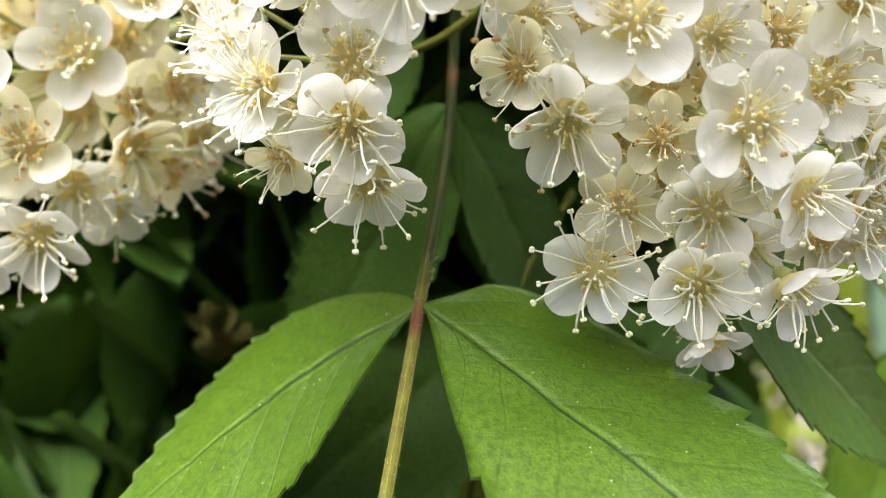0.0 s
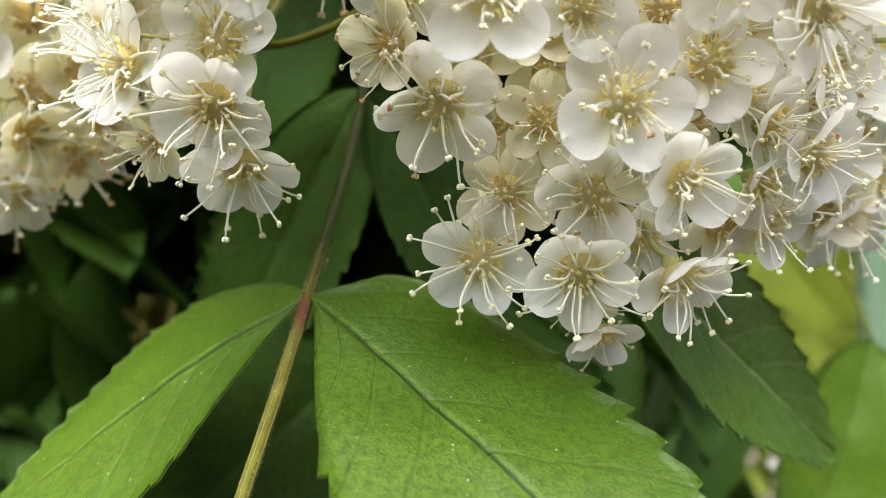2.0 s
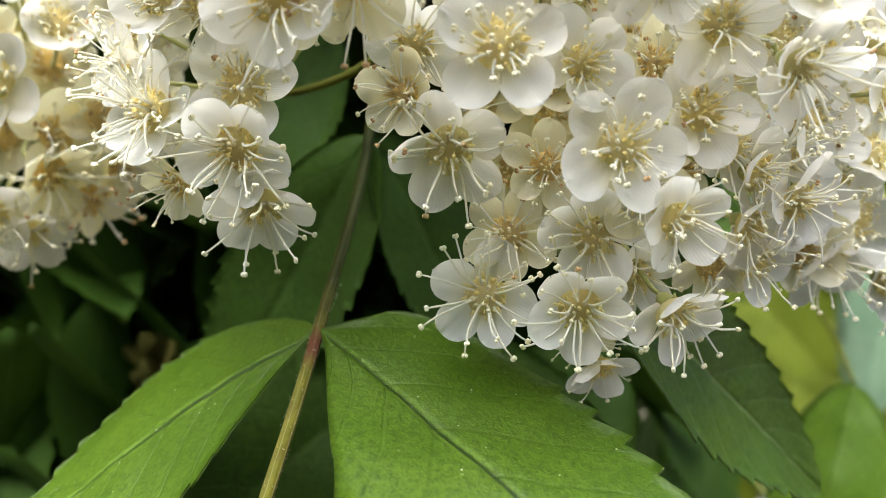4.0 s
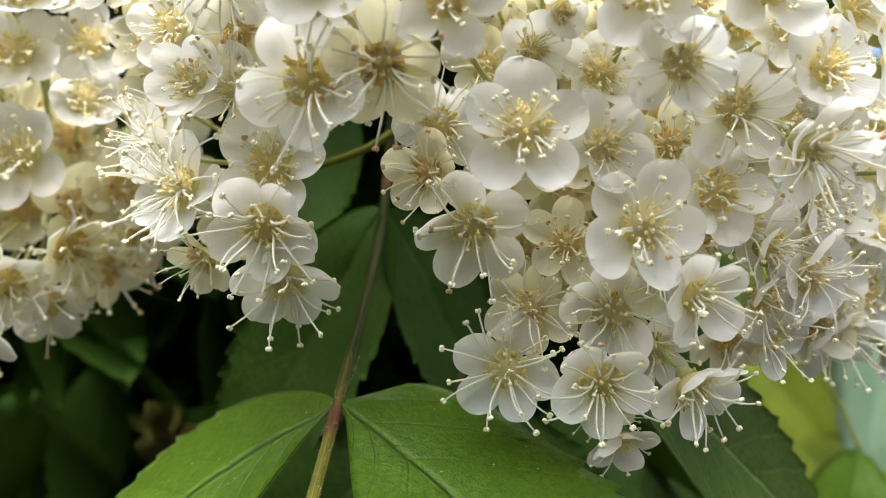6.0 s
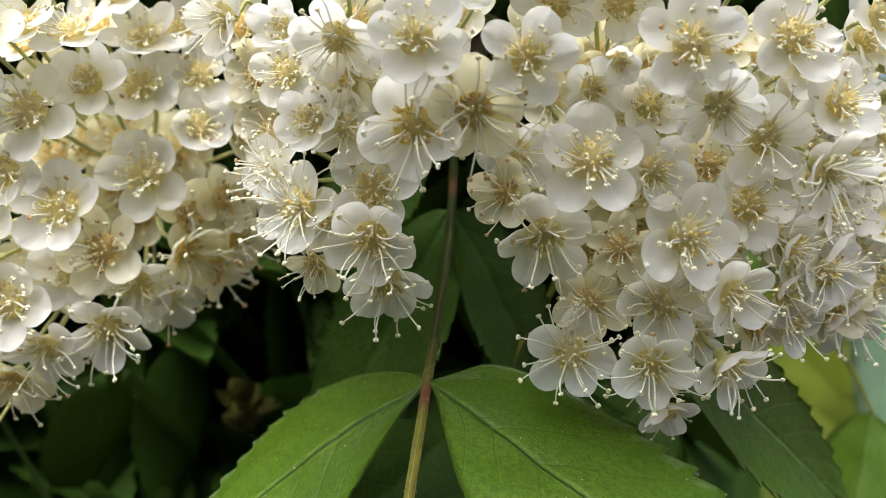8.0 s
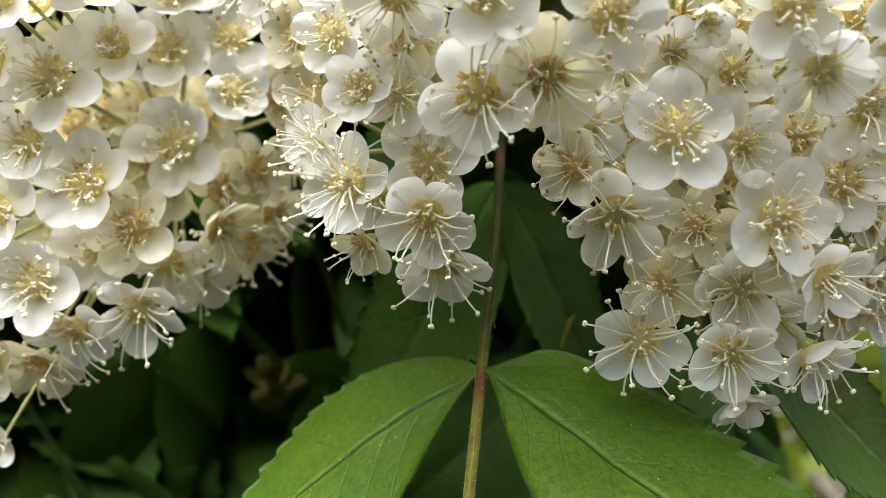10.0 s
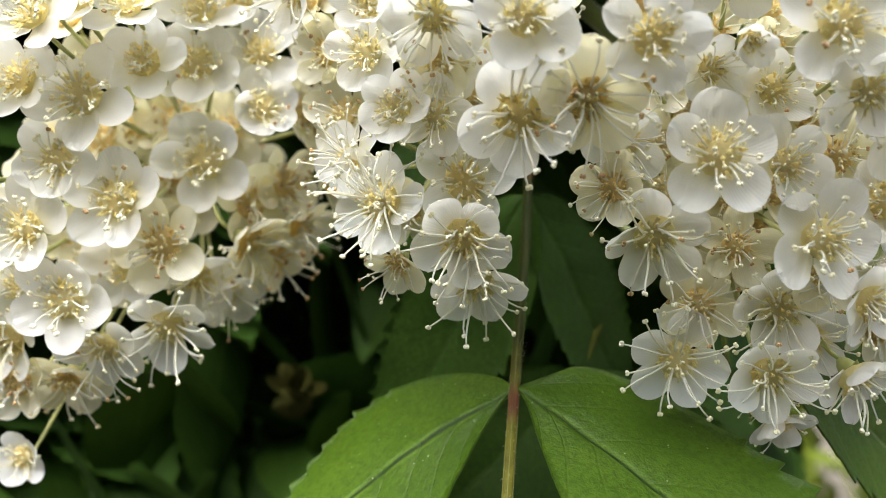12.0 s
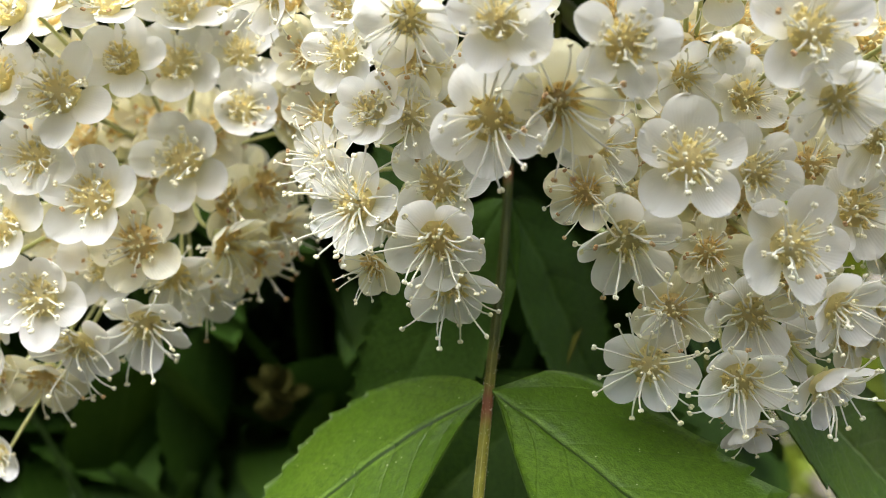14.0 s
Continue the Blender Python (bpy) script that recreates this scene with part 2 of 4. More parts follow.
def blob(radius, stretch, wobble, rng, rings=5, sides=7):
    """A small uneven rounded body round the origin, stretched along z."""
    verts, faces = [Vector((0, 0, -radius * stretch))], []
    for r in range(1, rings):
        a = math.pi * r / rings
        for s in range(sides):
            b = 2 * math.pi * s / sides
            q = radius * (1 + wobble * rng.uniform(-1, 1))
            verts.append(Vector((q * math.sin(a) * math.cos(b), q * math.sin(a) * math.sin(b), -q * stretch * math.cos(a))))
    verts.append(Vector((0, 0, radius * stretch)))
    last = len(verts) - 1
    for s in range(sides):
        t = (s + 1) % sides
        faces.append((0, 1 + t, 1 + s))
        for r in range(rings - 2):
            a = 1 + r * sides
            faces.append((a + s, a + t, a + sides + t, a + sides + s))
        a = 1 + (rings - 2) * sides
        faces.append((a + s, a + t, last))
    return verts, faces


def joined(pieces):
    verts, faces = [], []
    for v, f in pieces:
        n = len(verts)
        verts += list(v)
        faces += [tuple(i + n for i in face) for face in f]
    return verts, faces


def frame_of(x_way, z_way):
    """A turn whose x runs along x_way and whose z leans to z_way."""
    x = Vector(x_way).normalized()
    z = Vector(z_way)
    z = (z - x * z.dot(x)).normalized()
    return Matrix((x, z.cross(x), z)).transposed()


# ---- flowers ----
RADIUS = 0.005
rng = random.Random(11)


def petal_mesh(k, cup, material):
    """A round, spoon-shaped petal on a narrow claw, along x, from a flower 10 mm wide."""
    r = random.Random(100 + k)
    rows, cols = 16, 12
    long, wide = RADIUS * r.uniform(0.88, 0.97), RADIUS * r.uniform(0.74, 0.86)
    phase, notch = r.uniform(0, 6.28), r.choice((0.0, 0.0, 0.02, 0.05, 0.09))
    lean, curl, twist = r.uniform(-0.06, 0.06), r.uniform(-0.10, 0.14), r.uniform(-0.16, 0.16)
    dish, rim, oval = r.uniform(0.10, 0.17) + 0.10 * cup, r.uniform(0.012, 0.035), r.uniform(0.54, 0.60)
    verts, faces, uvs = [], [], []
    for i in range(rows + 1):
        u = 0.5 - 0.5 * math.cos(math.pi * i / rows)
        span = 1 - oval if u > oval else oval - 0.10
        blade = math.sqrt(max(0.0, 1 - abs((u - oval) / span) ** (2.1 if u > oval else 1.8)))
        half = 0.5 * wide * max(0.13 if u < 0.35 else 0.02, blade)
        for j in range(cols + 1):
            v = 2 * j / cols - 1
            ragged = notch * math.exp(-((v * 3.4) ** 2)) + 0.014 * math.sin(5 * v + phase) + 0.008 * math.sin(13 * v - phase)
            x = long * (u - ragged * max(0.0, u - 0.7) / 0.3)
            y = half * v
            q = 2 * y / wide
            outer = max(0.0, (u - oval) / (1 - oval))
            z = long * (0.45 * cup * max(0.0, u - 0.12) ** 2 + dish * (q * q * min(1.0, u * 2.2) + 0.85 * outer * outer))
            z -= long * curl * max(0.0, u - 0.86) * 1.6
            z += rim * long * math.sin(3.1 * math.atan2(v * half / (0.5 * wide), u - 0.5) + phase) * (q * q + outer)
            z += 0.020 * long * noise.noise(Vector((u * 3.4, v * 2.6, k * 3.7))) + 0.010 * long * u * u * noise.noise(Vector((u * 11, v * 9, k * 2.3)))
            verts.append((x, y + lean * x * u, z + twist * y * u))
            uvs.append((u, 0.5 + 0.5 * q))
    for i in range(rows):
        for j in range(cols):
            a = i * (cols + 1) + j
            faces.append((a, a + 1, a + cols + 2, a + cols + 1))
    return mesh_of("petal", verts, faces, material, uvs)


def stamen_mesh(k, lift, long):
    """A thin bent filament from the rim of the cup, outward along x; also the pose of its tip."""
    r = random.Random(300 + k)
    rise, bend, sway = radians(lift), radians(r.uniform(-80, 30)), r.uniform(-0.55, 0.55)
    wave = r.uniform(0.10, 0.34)
    p, points = Vector((0.13 * RADIUS, 0, 0.10 * RADIUS)), []
    steps = 8
    for i in range(steps + 1):
        points.append(p.copy())
        a = rise + bend * (i / steps) ** 1.3 + wave * math.sin(5.2 * i / steps + sway * 6)
        p += Vector((math.cos(a), sway * i / steps * 0.9 + 0.5 * wave * math.cos(6.0 * i / steps), math.sin(a))) * (long * RADIUS / steps)
    radii = [0.00013 * (1 - 0.35 * i / steps) for i in range(steps + 1)]
    verts, faces, _ = tube(points, radii, 5)
    way = (points[-1] - points[-2]).normalized()
    return mesh_of("filament", verts, faces, FILAMENT), Matrix.Translation(points[-1]) @ way.to_track_quat("Z", "Y").to_matrix().to_4x4()


def anther_mesh(k, material):
    r = random.Random(500 + k)
    lobes = []
    for side in (-1, 1):
        verts, faces = blob(0.00018 * r.uniform(0.9, 1.12), 1.25, 0.10, r)
        lobes.append(([v + Vector((side * 0.00012, 0, 0.00012)) for v in verts], faces))
    return mesh_of("anther", *joined(lobes), material)


def centre_mesh(k, material, tips):
    """The cup in the middle: a dome beset with short blunt hairs, and the anthers of the inner stamens over it."""
    r = random.Random(700 + k)
    bodies = [blob(0.36 * RADIUS, 0.50, 0.10, r, 7, 12)]
    for i in range(54):
        a, far = r.uniform(0, 6.28), 0.35 * RADIUS * math.sqrt(r.random())
        root = Vector((far * math.cos(a), far * math.sin(a), 0.09 * RADIUS))
        tip = root * 1.25 + Vector((r.uniform(-0.05, 0.05), r.uniform(-0.05, 0.05), r.uniform(0.02, 0.07))) * RADIUS
        v, f, _ = tube([root, (root + tip) / 2, tip], (0.00015, 0.00013, 0.00009), 4)
        bodies.append((v, f))
    plain = sum(len(f) for _, f in bodies)
    for i in range(9):
        a, far = 2 * math.pi * i / 9 + r.uniform(-0.3, 0.3), r.uniform(0.10, 0.34) * RADIUS
        v, f = blob(0.00019 * r.uniform(0.85, 1.15), 1.2, 0.12, r)
        at = Vector((far * math.cos(a), far * math.sin(a), r.uniform(0.16, 0.32) * RADIUS))
        bodies.append(([p + at for p in v], f))
        v, f, _ = tube([at, at * 0.6 + Vector((0, 0, 0.0001)), Vector((at.x * 0.6, at.y * 0.6, 0.06 * RADIUS))], (0.00008, 0.00009, 0.0001), 4)
        bodies.append((v, f))
    data = mesh_of("centre", *joined(bodies), material)
    data.materials.append(tips)
    for polygon in data.polygons[plain:]:
        polygon.material_index = 1
    return data


def style_mesh(k):
    r = random.Random(800 + k)
    top = Vector((r.uniform(-0.06, 0.06), r.uniform(-0.06, 0.06), r.uniform(0.34, 0.44))) * RADIUS
    v, f, _ = tube([(0, 0, 0), top * 0.5 + Vector((0.00008, 0, 0)), top], (0.00010, 0.00009, 0.00010), 5)
    head = blob(0.00019, 0.7, 0.1, r)
    return mesh_of("style", *joined([(v, f), ([p + top for p in head[0]], head[1])]), CENTRE)


def calyx_mesh():
    verts, faces, uvs = tube([(0, 0, -0.34 * RADIUS), (0, 0, -0.24 * RADIUS), (0, 0, -0.10 * RADIUS), (0, 0, 0.01 * RADIUS)],
                             [0.07 * RADIUS, 0.15 * RADIUS, 0.20 * RADIUS, 0.19 * RADIUS], 10)
    bodies = [(verts, faces)]
    for k in range(5):
        a = 2 * math.pi * (k + 0.5) / 5
        root = Vector((math.cos(a), math.sin(a), 0)) * 0.17 * RADIUS
        v, f, _ = tube([root, root * 1.5 + Vector((0, 0, -0.01 * RADIUS)), root * 2.0 + Vector((0, 0, -0.05 * RADIUS))], (0.00035, 0.00026, 0.00005), 5)
        bodies.append((v, f))
    return mesh_of("calyx", *joined(bodies), PEDICEL)


PETALS = {kind: [petal_mesh(10 * n + k, cup, material) for k in range(10)] for n, (kind, cup, material) in enumerate((("flat", 0.32, PETAL), ("cup", 0.52, PETAL), ("old", 0.38, PETAL_OLD_SHADED)))}
STAMENS = [stamen_mesh(k, 24 + 56 * ((k * 7) % 24) / 23, 0.76 + 0.44 * ((k * 3) % 7) / 6) for k in range(24)]
SHORT_STAMENS = [stamen_mesh(80 + k, 20 + 50 * ((k * 7) % 16) / 15, 0.36 + 0.30 * ((k * 3) % 7) / 6) for k in range(16)]
YOUNG_STAMENS = [stamen_mesh(40 + k, 62 + 25 * k / 7, 0.30 + 0.12 * (k % 3)) for k in range(8)]
ANTHERS = [anther_mesh(k, ANTHER) for k in range(4)]
OLD_ANTHERS = [anther_mesh(k + 10, ANTHER_OLD) for k in range(3)]
CENTRES = [centre_mesh(k, CENTRE, TIP) for k in range(4)]
OLD_CENTRES = [centre_mesh(k + 8, CENTRE_OLD, TIP if k else CENTRE_OLD) for k in range(3)]
STYLES = [style_mesh(k) for k in range(4)]
CALYX = calyx_mesh()


def flower(x, y, z, right, up, front, size, spin, lift, age, hub, label, group, count=16):
    """A rowan flower whose middle lies at x, y, z mm and that faces (right, up, front); spin turns its first petal, lift closes it."""
    n = Vector((right, -front, up)).normalized()
    across = Vector((0, 0, 1)).cross(n).normalized()
    turn = Matrix((across, n.cross(across), n)).transposed().to_4x4()
    scale = size / 10 * (0.86 if count == 8 else 1)
    m = Matrix.Translation(spot(x, y, z) + (hub - spot(x, y, z)) * (0.14 if count == 8 else 0)) @ turn @ Matrix.Diagonal((scale, scale, scale, 1))
    ob = thing("flower", m, label, "flower", group)
    kind = "cup" if age == 0 or lift > 34 else "old" if age == 2 else "flat"
    for k in range(5):
        away = radians(spin + 72 * k + rng.uniform(-7, 7))
        up_by = radians(lift + rng.uniform(-16, 14)) - (radians(20) if kind == "cup" else radians(12))
        grown = rng.uniform(0.94, 1.07)
        seat = pose(0, 0, 0, 0, 0, math.degrees(away)) @ Matrix.Translation((0.10 * RADIUS, 0, 0.02 * RADIUS)) @ pose(0, 0, 0, rng.uniform(-16, 16), -math.degrees(up_by), 0)
        piece("petal", rng.choice(PETALS[kind]), ob, seat @ Matrix.Diagonal((grown, grown * rng.uniform(0.94, 1.06), grown, 1)))
    count = count if age else min(count, 14)
    for k in range(count):
        pool = YOUNG_STAMENS if age == 0 else SHORT_STAMENS if up > (-0.11 if hub is not HUB_ROUND else -0.3) and count < 20 else STAMENS
        data, tip = rng.choice(pool)
        stamen = piece("stamen", data, ob, pose(0, 0, 0, 0, 0, 360 * k / count + rng.uniform(-14, 14)))
        old = rng.random() < (0.30 if age == 2 else 0.04)
        piece("anther", rng.choice(OLD_ANTHERS if old else ANTHERS), stamen, tip, "brown dried anther" if old else "cream anther")
    piece("centre", rng.choice(OLD_CENTRES if age == 2 else CENTRES), ob, pose(0, 0, 0.10 * RADIUS, 0, 0, rng.uniform(0, 360)), "ochre hairy cup")
    for k in range(3):
        piece("style", rng.choice(STYLES), ob, pose(0, 0, 0, 0, 9, 120 * k + rng.uniform(-20, 20)) @ Matrix.Translation((0.05 * RADIUS, 0, 0)))
    piece("calyx", CALYX, ob, None, "pale green calyx")
    back = m.inverted() @ hub
    line = curve_through([(0, 0, -0.33 * RADIUS), (0, 0, -0.9 * RADIUS), back * 0.55 + Vector((0, 0, -0.4 * RADIUS)), back], 5)
    radii = [0.00022 + 0.00014 * k / (len(line) - 1) for k in range(len(line))]
    v, f, uv = tube(line, radii, 6)
    piece("pedicel", mesh_of("pedicel", v, f, PEDICEL, uv), ob, None, "thin pale green stalk")
    return ob


HUB_MAIN, HUB_SIDE, HUB_ROUND, HUB_REAR = spot(19, 78, 16), spot(-9, 79, 18.5), spot(-44, 104, 22), spot(58, 96, 8)
KINDS = ("half-open white rowan flower with short pale stamens", "open white five-petalled rowan flower with long cream stamens", "ageing white rowan flower with ochre middle and brown anthers")


def main_flower(*numbers, count=16):
    hub = HUB_SIDE if numbers[0] < 3.5 else HUB_MAIN
    return flower(*numbers, hub, KINDS[numbers[9]], "flowers of the drooping cluster", count)


def rear_flower(*numbers, count=16):
    flower(*numbers, HUB_REAR, KINDS[numbers[9]], "flowers of the rear cluster", count)


def round_flower(*numbers, count=16):
    flower(*numbers, HUB_ROUND, KINDS[numbers[9]], "flowers of the rounded cluster", count)


# ---- leaves ----
def leaf_mesh(k, long, wide, material, teeth=14, rows_per_tooth=4, cols=8, fold=0.16, bend=0.10, relief=0.00008, thick=0.00022, shift=0.0, sides=None):
    """A toothed leaflet along x with a grooved midrib, sunken side veins and a closed rim."""
    r = random.Random(900 + k)
    rows = teeth * rows_per_tooth
    top, uvs = [], []
    wave = r.uniform(0, 6)
    for i in range(rows + 1):
        u = i / rows
        body = max(0.0, math.sin(math.pi * min(1.0, u ** 0.80))) ** 0.72 * (1 - 0.22 * max(0, u - 0.55))
        saw = (i % rows_per_tooth) / (rows_per_tooth - 1) if rows_per_tooth > 1 else 0
        strong = min(1.0, max(0.0, (u - 0.24) / 0.12)) * min(1.0, (1 - u) / 0.06)
        for j in range(-cols, cols + 1):
            v = math.copysign((abs(j) / cols) ** 1.35, j)
            half = 0.5 * wide * body
            if sides:
                w, e, p, tail, fold = sides[v > 0]
                half = w / 1000 * max(0.0, math.sin(math.pi * min(1.0, u ** e))) ** (p if u ** e < 0.5 else tail)
            grow = strong * saw * max(0.0, (abs(v) - 0.72) / 0.28)
            y = half * v + math.copysign(0.045 * wide * grow * r.uniform(0.6, 1.3), v) if j else 0.0
            flat, y = abs(y), y + half * shift * (1 - v * v) * min(1.0, 4 * u) * (1.25 - u)
            x = long * u + 0.016 * long * grow
            q = abs(v)
            phase = (u - 0.21 * q) * 8.0
            vein = math.exp(-(((phase % 1) - 0.5) / 0.10) ** 2)
            z = fold * flat - bend * long * u * u - relief * vein * (1 - q ** 4) - 2.0 * relief * math.exp(-((flat / (0.008 * wide)) ** 2))
            z += 0.012 * wide * math.sin(9 * u + 3 * v + wave) * q + 0.0004 * noise.noise(Vector((x * 160, y * 160, k)))
            top.append(Vector((x, y, z)))
            uvs.append((u, 0.5 + 0.5 * v))
    across = 2 * cols + 1
    count = len(top)
    verts = top + [p + Vector((0, 0, -thick)) for p in top]
    faces = []
    for i in range(rows):
        for j in range(across - 1):
            a = i * across + j
            faces.append((a, a + across, a + across + 1, a + 1))
            faces.append((count + a, count + a + 1, count + a + across + 1, count + a + across))
        for a in (i * across, i * across + across - 1):
            faces.append((a, count + a, count + a + across, a + across) if a % across else (a, a + across, count + a + across, count + a))
    return mesh_of("leaflet", verts, faces, material, uvs + uvs)


def leaflet(parent, k, base, tip, normal, wide, material, label="", **shape):
    """A leaflet from base to tip (mm) under a thing that stands at its own origin."""
    a, b = spot(*base), spot(*tip)
    way = b - a
    m = Matrix.Translation(a) @ frame_of(way, normal).to_4x4()
    ob = piece("leaflet", leaf_mesh(k, way.length, wide / 1000, material, **shape), parent, parent.matrix_basis.inverted() @ m, label)
    return ob


def stem(name, parent, points, radii, material, label="", sides=10):
    inverse = parent.matrix_basis.inverted() if parent else Matrix()
    line = curve_through([inverse @ spot(*p) for p in points], 8)
    n = len(line) - 1
    fine = [float(np.interp(k / n, np.linspace(0, 1, len(radii)), radii)) / 1000 for k in range(n + 1)]
    v, f, uv = tube(line, fine, sides)
    data = mesh_of(name, v, f, material, uv)
    return piece(name, data, parent, None, label)


# ---- setting ----
def soil():
    data = bpy.data.meshes.new("ground")
    bm = bmesh.new()
    bmesh.ops.create_grid(bm, x_segments=60, y_segments=60, size=1.0)
    for v in bm.verts:
        v.co.x, v.co.y = math.copysign(abs(v.co.x) ** 3, v.co.x) * 400, math.copysign(abs(v.co.y) ** 3, v.co.y) * 400
        v.co.z = 0.02 * noise.noise(v.co * 0.7)
    bm.to_mesh(data)
    bm.free()
    data.materials.append(SOIL)
    tagged(new("ground", data), "bare light brown soil below the shrub", "ground", kind="structure")


soil()


# ---- the leaf in front ----
front = thing("compound_leaf", Matrix.Translation(spot(2, 88, 38)), "green rowan leaf with toothed leaflets on a reddish stalk", "leaf", "leaves round the clusters")
stem("rachis", front, [(2, 88, 38), (0.9, 83, 15), (-2, 67.3, -4), (-4, 54.2, -15.7), (-5, 46, -22)], (0.56, 0.54, 0.52, 0.50, 0.46), RACHIS, "olive leaf stalk, darkened above for shade, red-brown at the joints")


def stalk_hairs(parent, line, radius):
    """Fine pale hairs that stand off a stalk."""
    r = random.Random(77)
    inverse = parent.matrix_basis.inverted()
    points, bodies = curve_through([inverse @ spot(*p) for p in line], 40), []
    for _ in range(500):
        k = r.randrange(1, len(points))
        way = (points[k] - points[k - 1]).normalized()
        out = Vector((r.uniform(-1, 1), r.uniform(-1, 1), r.uniform(-1, 1)))
        out = (out - way * out.dot(way)).normalized()
        root = points[k] + out * radius * 0.9
        tip = root + out * r.uniform(0.00005, 0.00018) + way * r.uniform(-0.0002, 0.0002)
        v, f, _ = tube([root, (root + tip) / 2, tip], (0.000009, 0.000007, 0.000004), 3)
        bodies.append((v, f))
    tagged(piece("hairs", mesh_of("hairs", *joined(bodies), FILAMENT), parent, None, "fine pale hairs"), kind="stuff")


stalk_hairs(front, [(-1, 71, 0), (-2, 67.3, -4), (-4, 54.2, -15.7), (-5, 46, -22)], 0.00056)
leaflet(front, 1, (-2.0, 66.6, -4.0), (-30.2, 63.6, -22.1), (-0.42, -0.58, 0.69), 19, LEAF, teeth=15, bend=0.05, shift=-0.12, cols=12, sides=((11.9, 0.87, 0.67, 1.25, -0.16), (9.3, 1.1, 1.4, 1.2, 0.05)))
leaflet(front, 2, (-1.8, 66.6, -4.0), (29.5, 34.6, -23.4), (0.083, -0.476, 0.875), 21, LEAF, teeth=14, bend=0.03, cols=12, sides=((10.4, 1.0, 1.2, 1.0, 0.03), (11.2, 0.54, 0.50, 0.50, -0.03)))
leaflet(front, 3, (0.7, 83.8, 15), (-18.5, 84, -19), (-0.05, -1, 0.06), 14, LEAF_HALF_SHADED, "toothed leaflet coloured for half shade", teeth=16)
leaflet(front, 4, (1.2, 84, 15), (17, 97, -14), (0.30, -0.80, 0.50), 14, LEAF_SHADED, "toothed leaflet coloured dark for shade", teeth=16)

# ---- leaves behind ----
under = thing("compound_leaf", Matrix.Translation(spot(16, 100, 6)), "rowan leaf hanging behind the stalk, coloured dark for shade", "leaf", "leaves round the clusters")
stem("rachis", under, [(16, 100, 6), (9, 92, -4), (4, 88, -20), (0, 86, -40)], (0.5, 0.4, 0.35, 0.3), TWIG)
leaflet(under, 5, (7.5, 88, -7), (-24, 74, -32), (-0.10, -1.0, 0.15), 19, LEAF_SHADED, teeth=16)
leaflet(under, 6, (8.0, 90, -7), (30, 84, -34), (0.25, -0.9, 0.3), 17, LEAF_SHADED, teeth=16)

side = thing("compound_leaf", Matrix.Translation(spot(10, 80, 12)), "dark green toothed rowan leaf below the drooping cluster", "leaf", "leaves round the clusters")
stem("rachis", side, [(10, 80, 12), (17, 74, 4), (22, 68, 1.0)], (0.5, 0.45, 0.4), STALK)
leaflet(side, 7, (22, 68, 1.0), (49.8, 84.5, -23.0), (0.06, -0.78, 0.56), 15.5, LEAF_SIDE, teeth=13, bend=0.03, cols=12, relief=0.00014)


def hanging_leaf(k, base, tip, normal, wide, material, label, teeth=13):
    """A leaf farther back: a short stalk and one leaflet."""
    ob = thing("leaf", Matrix.Translation(spot(*base)), label, "leaf", "leaves in the shade behind")
    a, b = Vector(base), Vector(tip)
    root = a - (b - a) * 0.18 + Vector((0, 14, 3))
    stem("stalk", ob, [tuple(root), tuple(a + (root - a) * 0.4 + Vector((0, 1, 2))), base], (0.45, 0.35, 0.3), TWIG)
    leaflet(ob, k, base, tip, normal, wide, material, "", teeth=teeth, cols=6)


hanging_leaf(20, (-84, 156, -12), (-54, 146, -50), (0.2, -0.8, 0.5), 28, LEAF_SHADED, "large toothed leaf coloured dark for deep shade")
hanging_leaf(21, (-44, 158, 16), (-68, 150, -6), (-0.2, -0.95, 0.0), 24, LEAF_SHADED, "leaf behind the clusters, coloured dark for shade")
hanging_leaf(22, (-82, 101, -22), (-66, 93, -46), (0.1, -0.7, 0.6), 18, LEAF_SHADED, "leaf below the rounded cluster, coloured dull for shade")
hanging_leaf(23, (-82, 160, -38), (-34, 150, -46), (0.1, -0.6, 0.75), 26, LEAF_SHADED, "leaf coloured dark for deep shade")
hanging_leaf(24, (139, 374, -4), (192, 360, -64), (0.0, -1.0, 0.1), 56, LEAF_YELLOW_LIT, "bright yellow-green leaf in the light", 42)
hanging_leaf(30, (138, 300, -46), (186, 285, -85), (0.0, -0.8, 0.6), 42, LEAF_YELLOW_LIT, "yellow-green leaf in the light", 42)
hanging_leaf(25, (170, 285, 6), (150, 268, -52), (0.1, -0.95, 0.3), 36, LEAF_PALE, "pale bluish green smooth leaf", 42)
hanging_leaf(26, (72, 124, -18), (58, 114, -54), (-0.1, -0.95, -0.22), 18, LEAF, "mid-green leaf below the rear cluster")
hanging_leaf(32, (150, 420, 40), (128, 404, -10), (0.1, -0.9, 0.3), 44, LEAF_SIDE, "blurred green leaf beyond the rear cluster", 42)
hanging_leaf(33, (190, 420, -60), (228, 404, -130), (0.1, -0.9, 0.3), 50, LEAF_YELLOW_LIT, "yellow-green leaf in the light", 42)
hanging_leaf(27, (-4, 92, 28), (-16, 90, 8), (-0.1, -0.8, 0.5), 14, LEAF_HALF_SHADED, "green leaf between the clusters")
hanging_leaf(29, (16, 102, -24), (-6, 94, -46), (-0.1, -0.7, 0.7), 18, LEAF_YELLOW_LIT, "light green leaf low behind the leaf stalk")
hanging_leaf(31, (-45.8, 84.0, 25.1), (-36.9, 87.0, 22.8), (0.05, -0.8, 0.5), 7, LEAF, "small green leaf inside the rounded cluster")
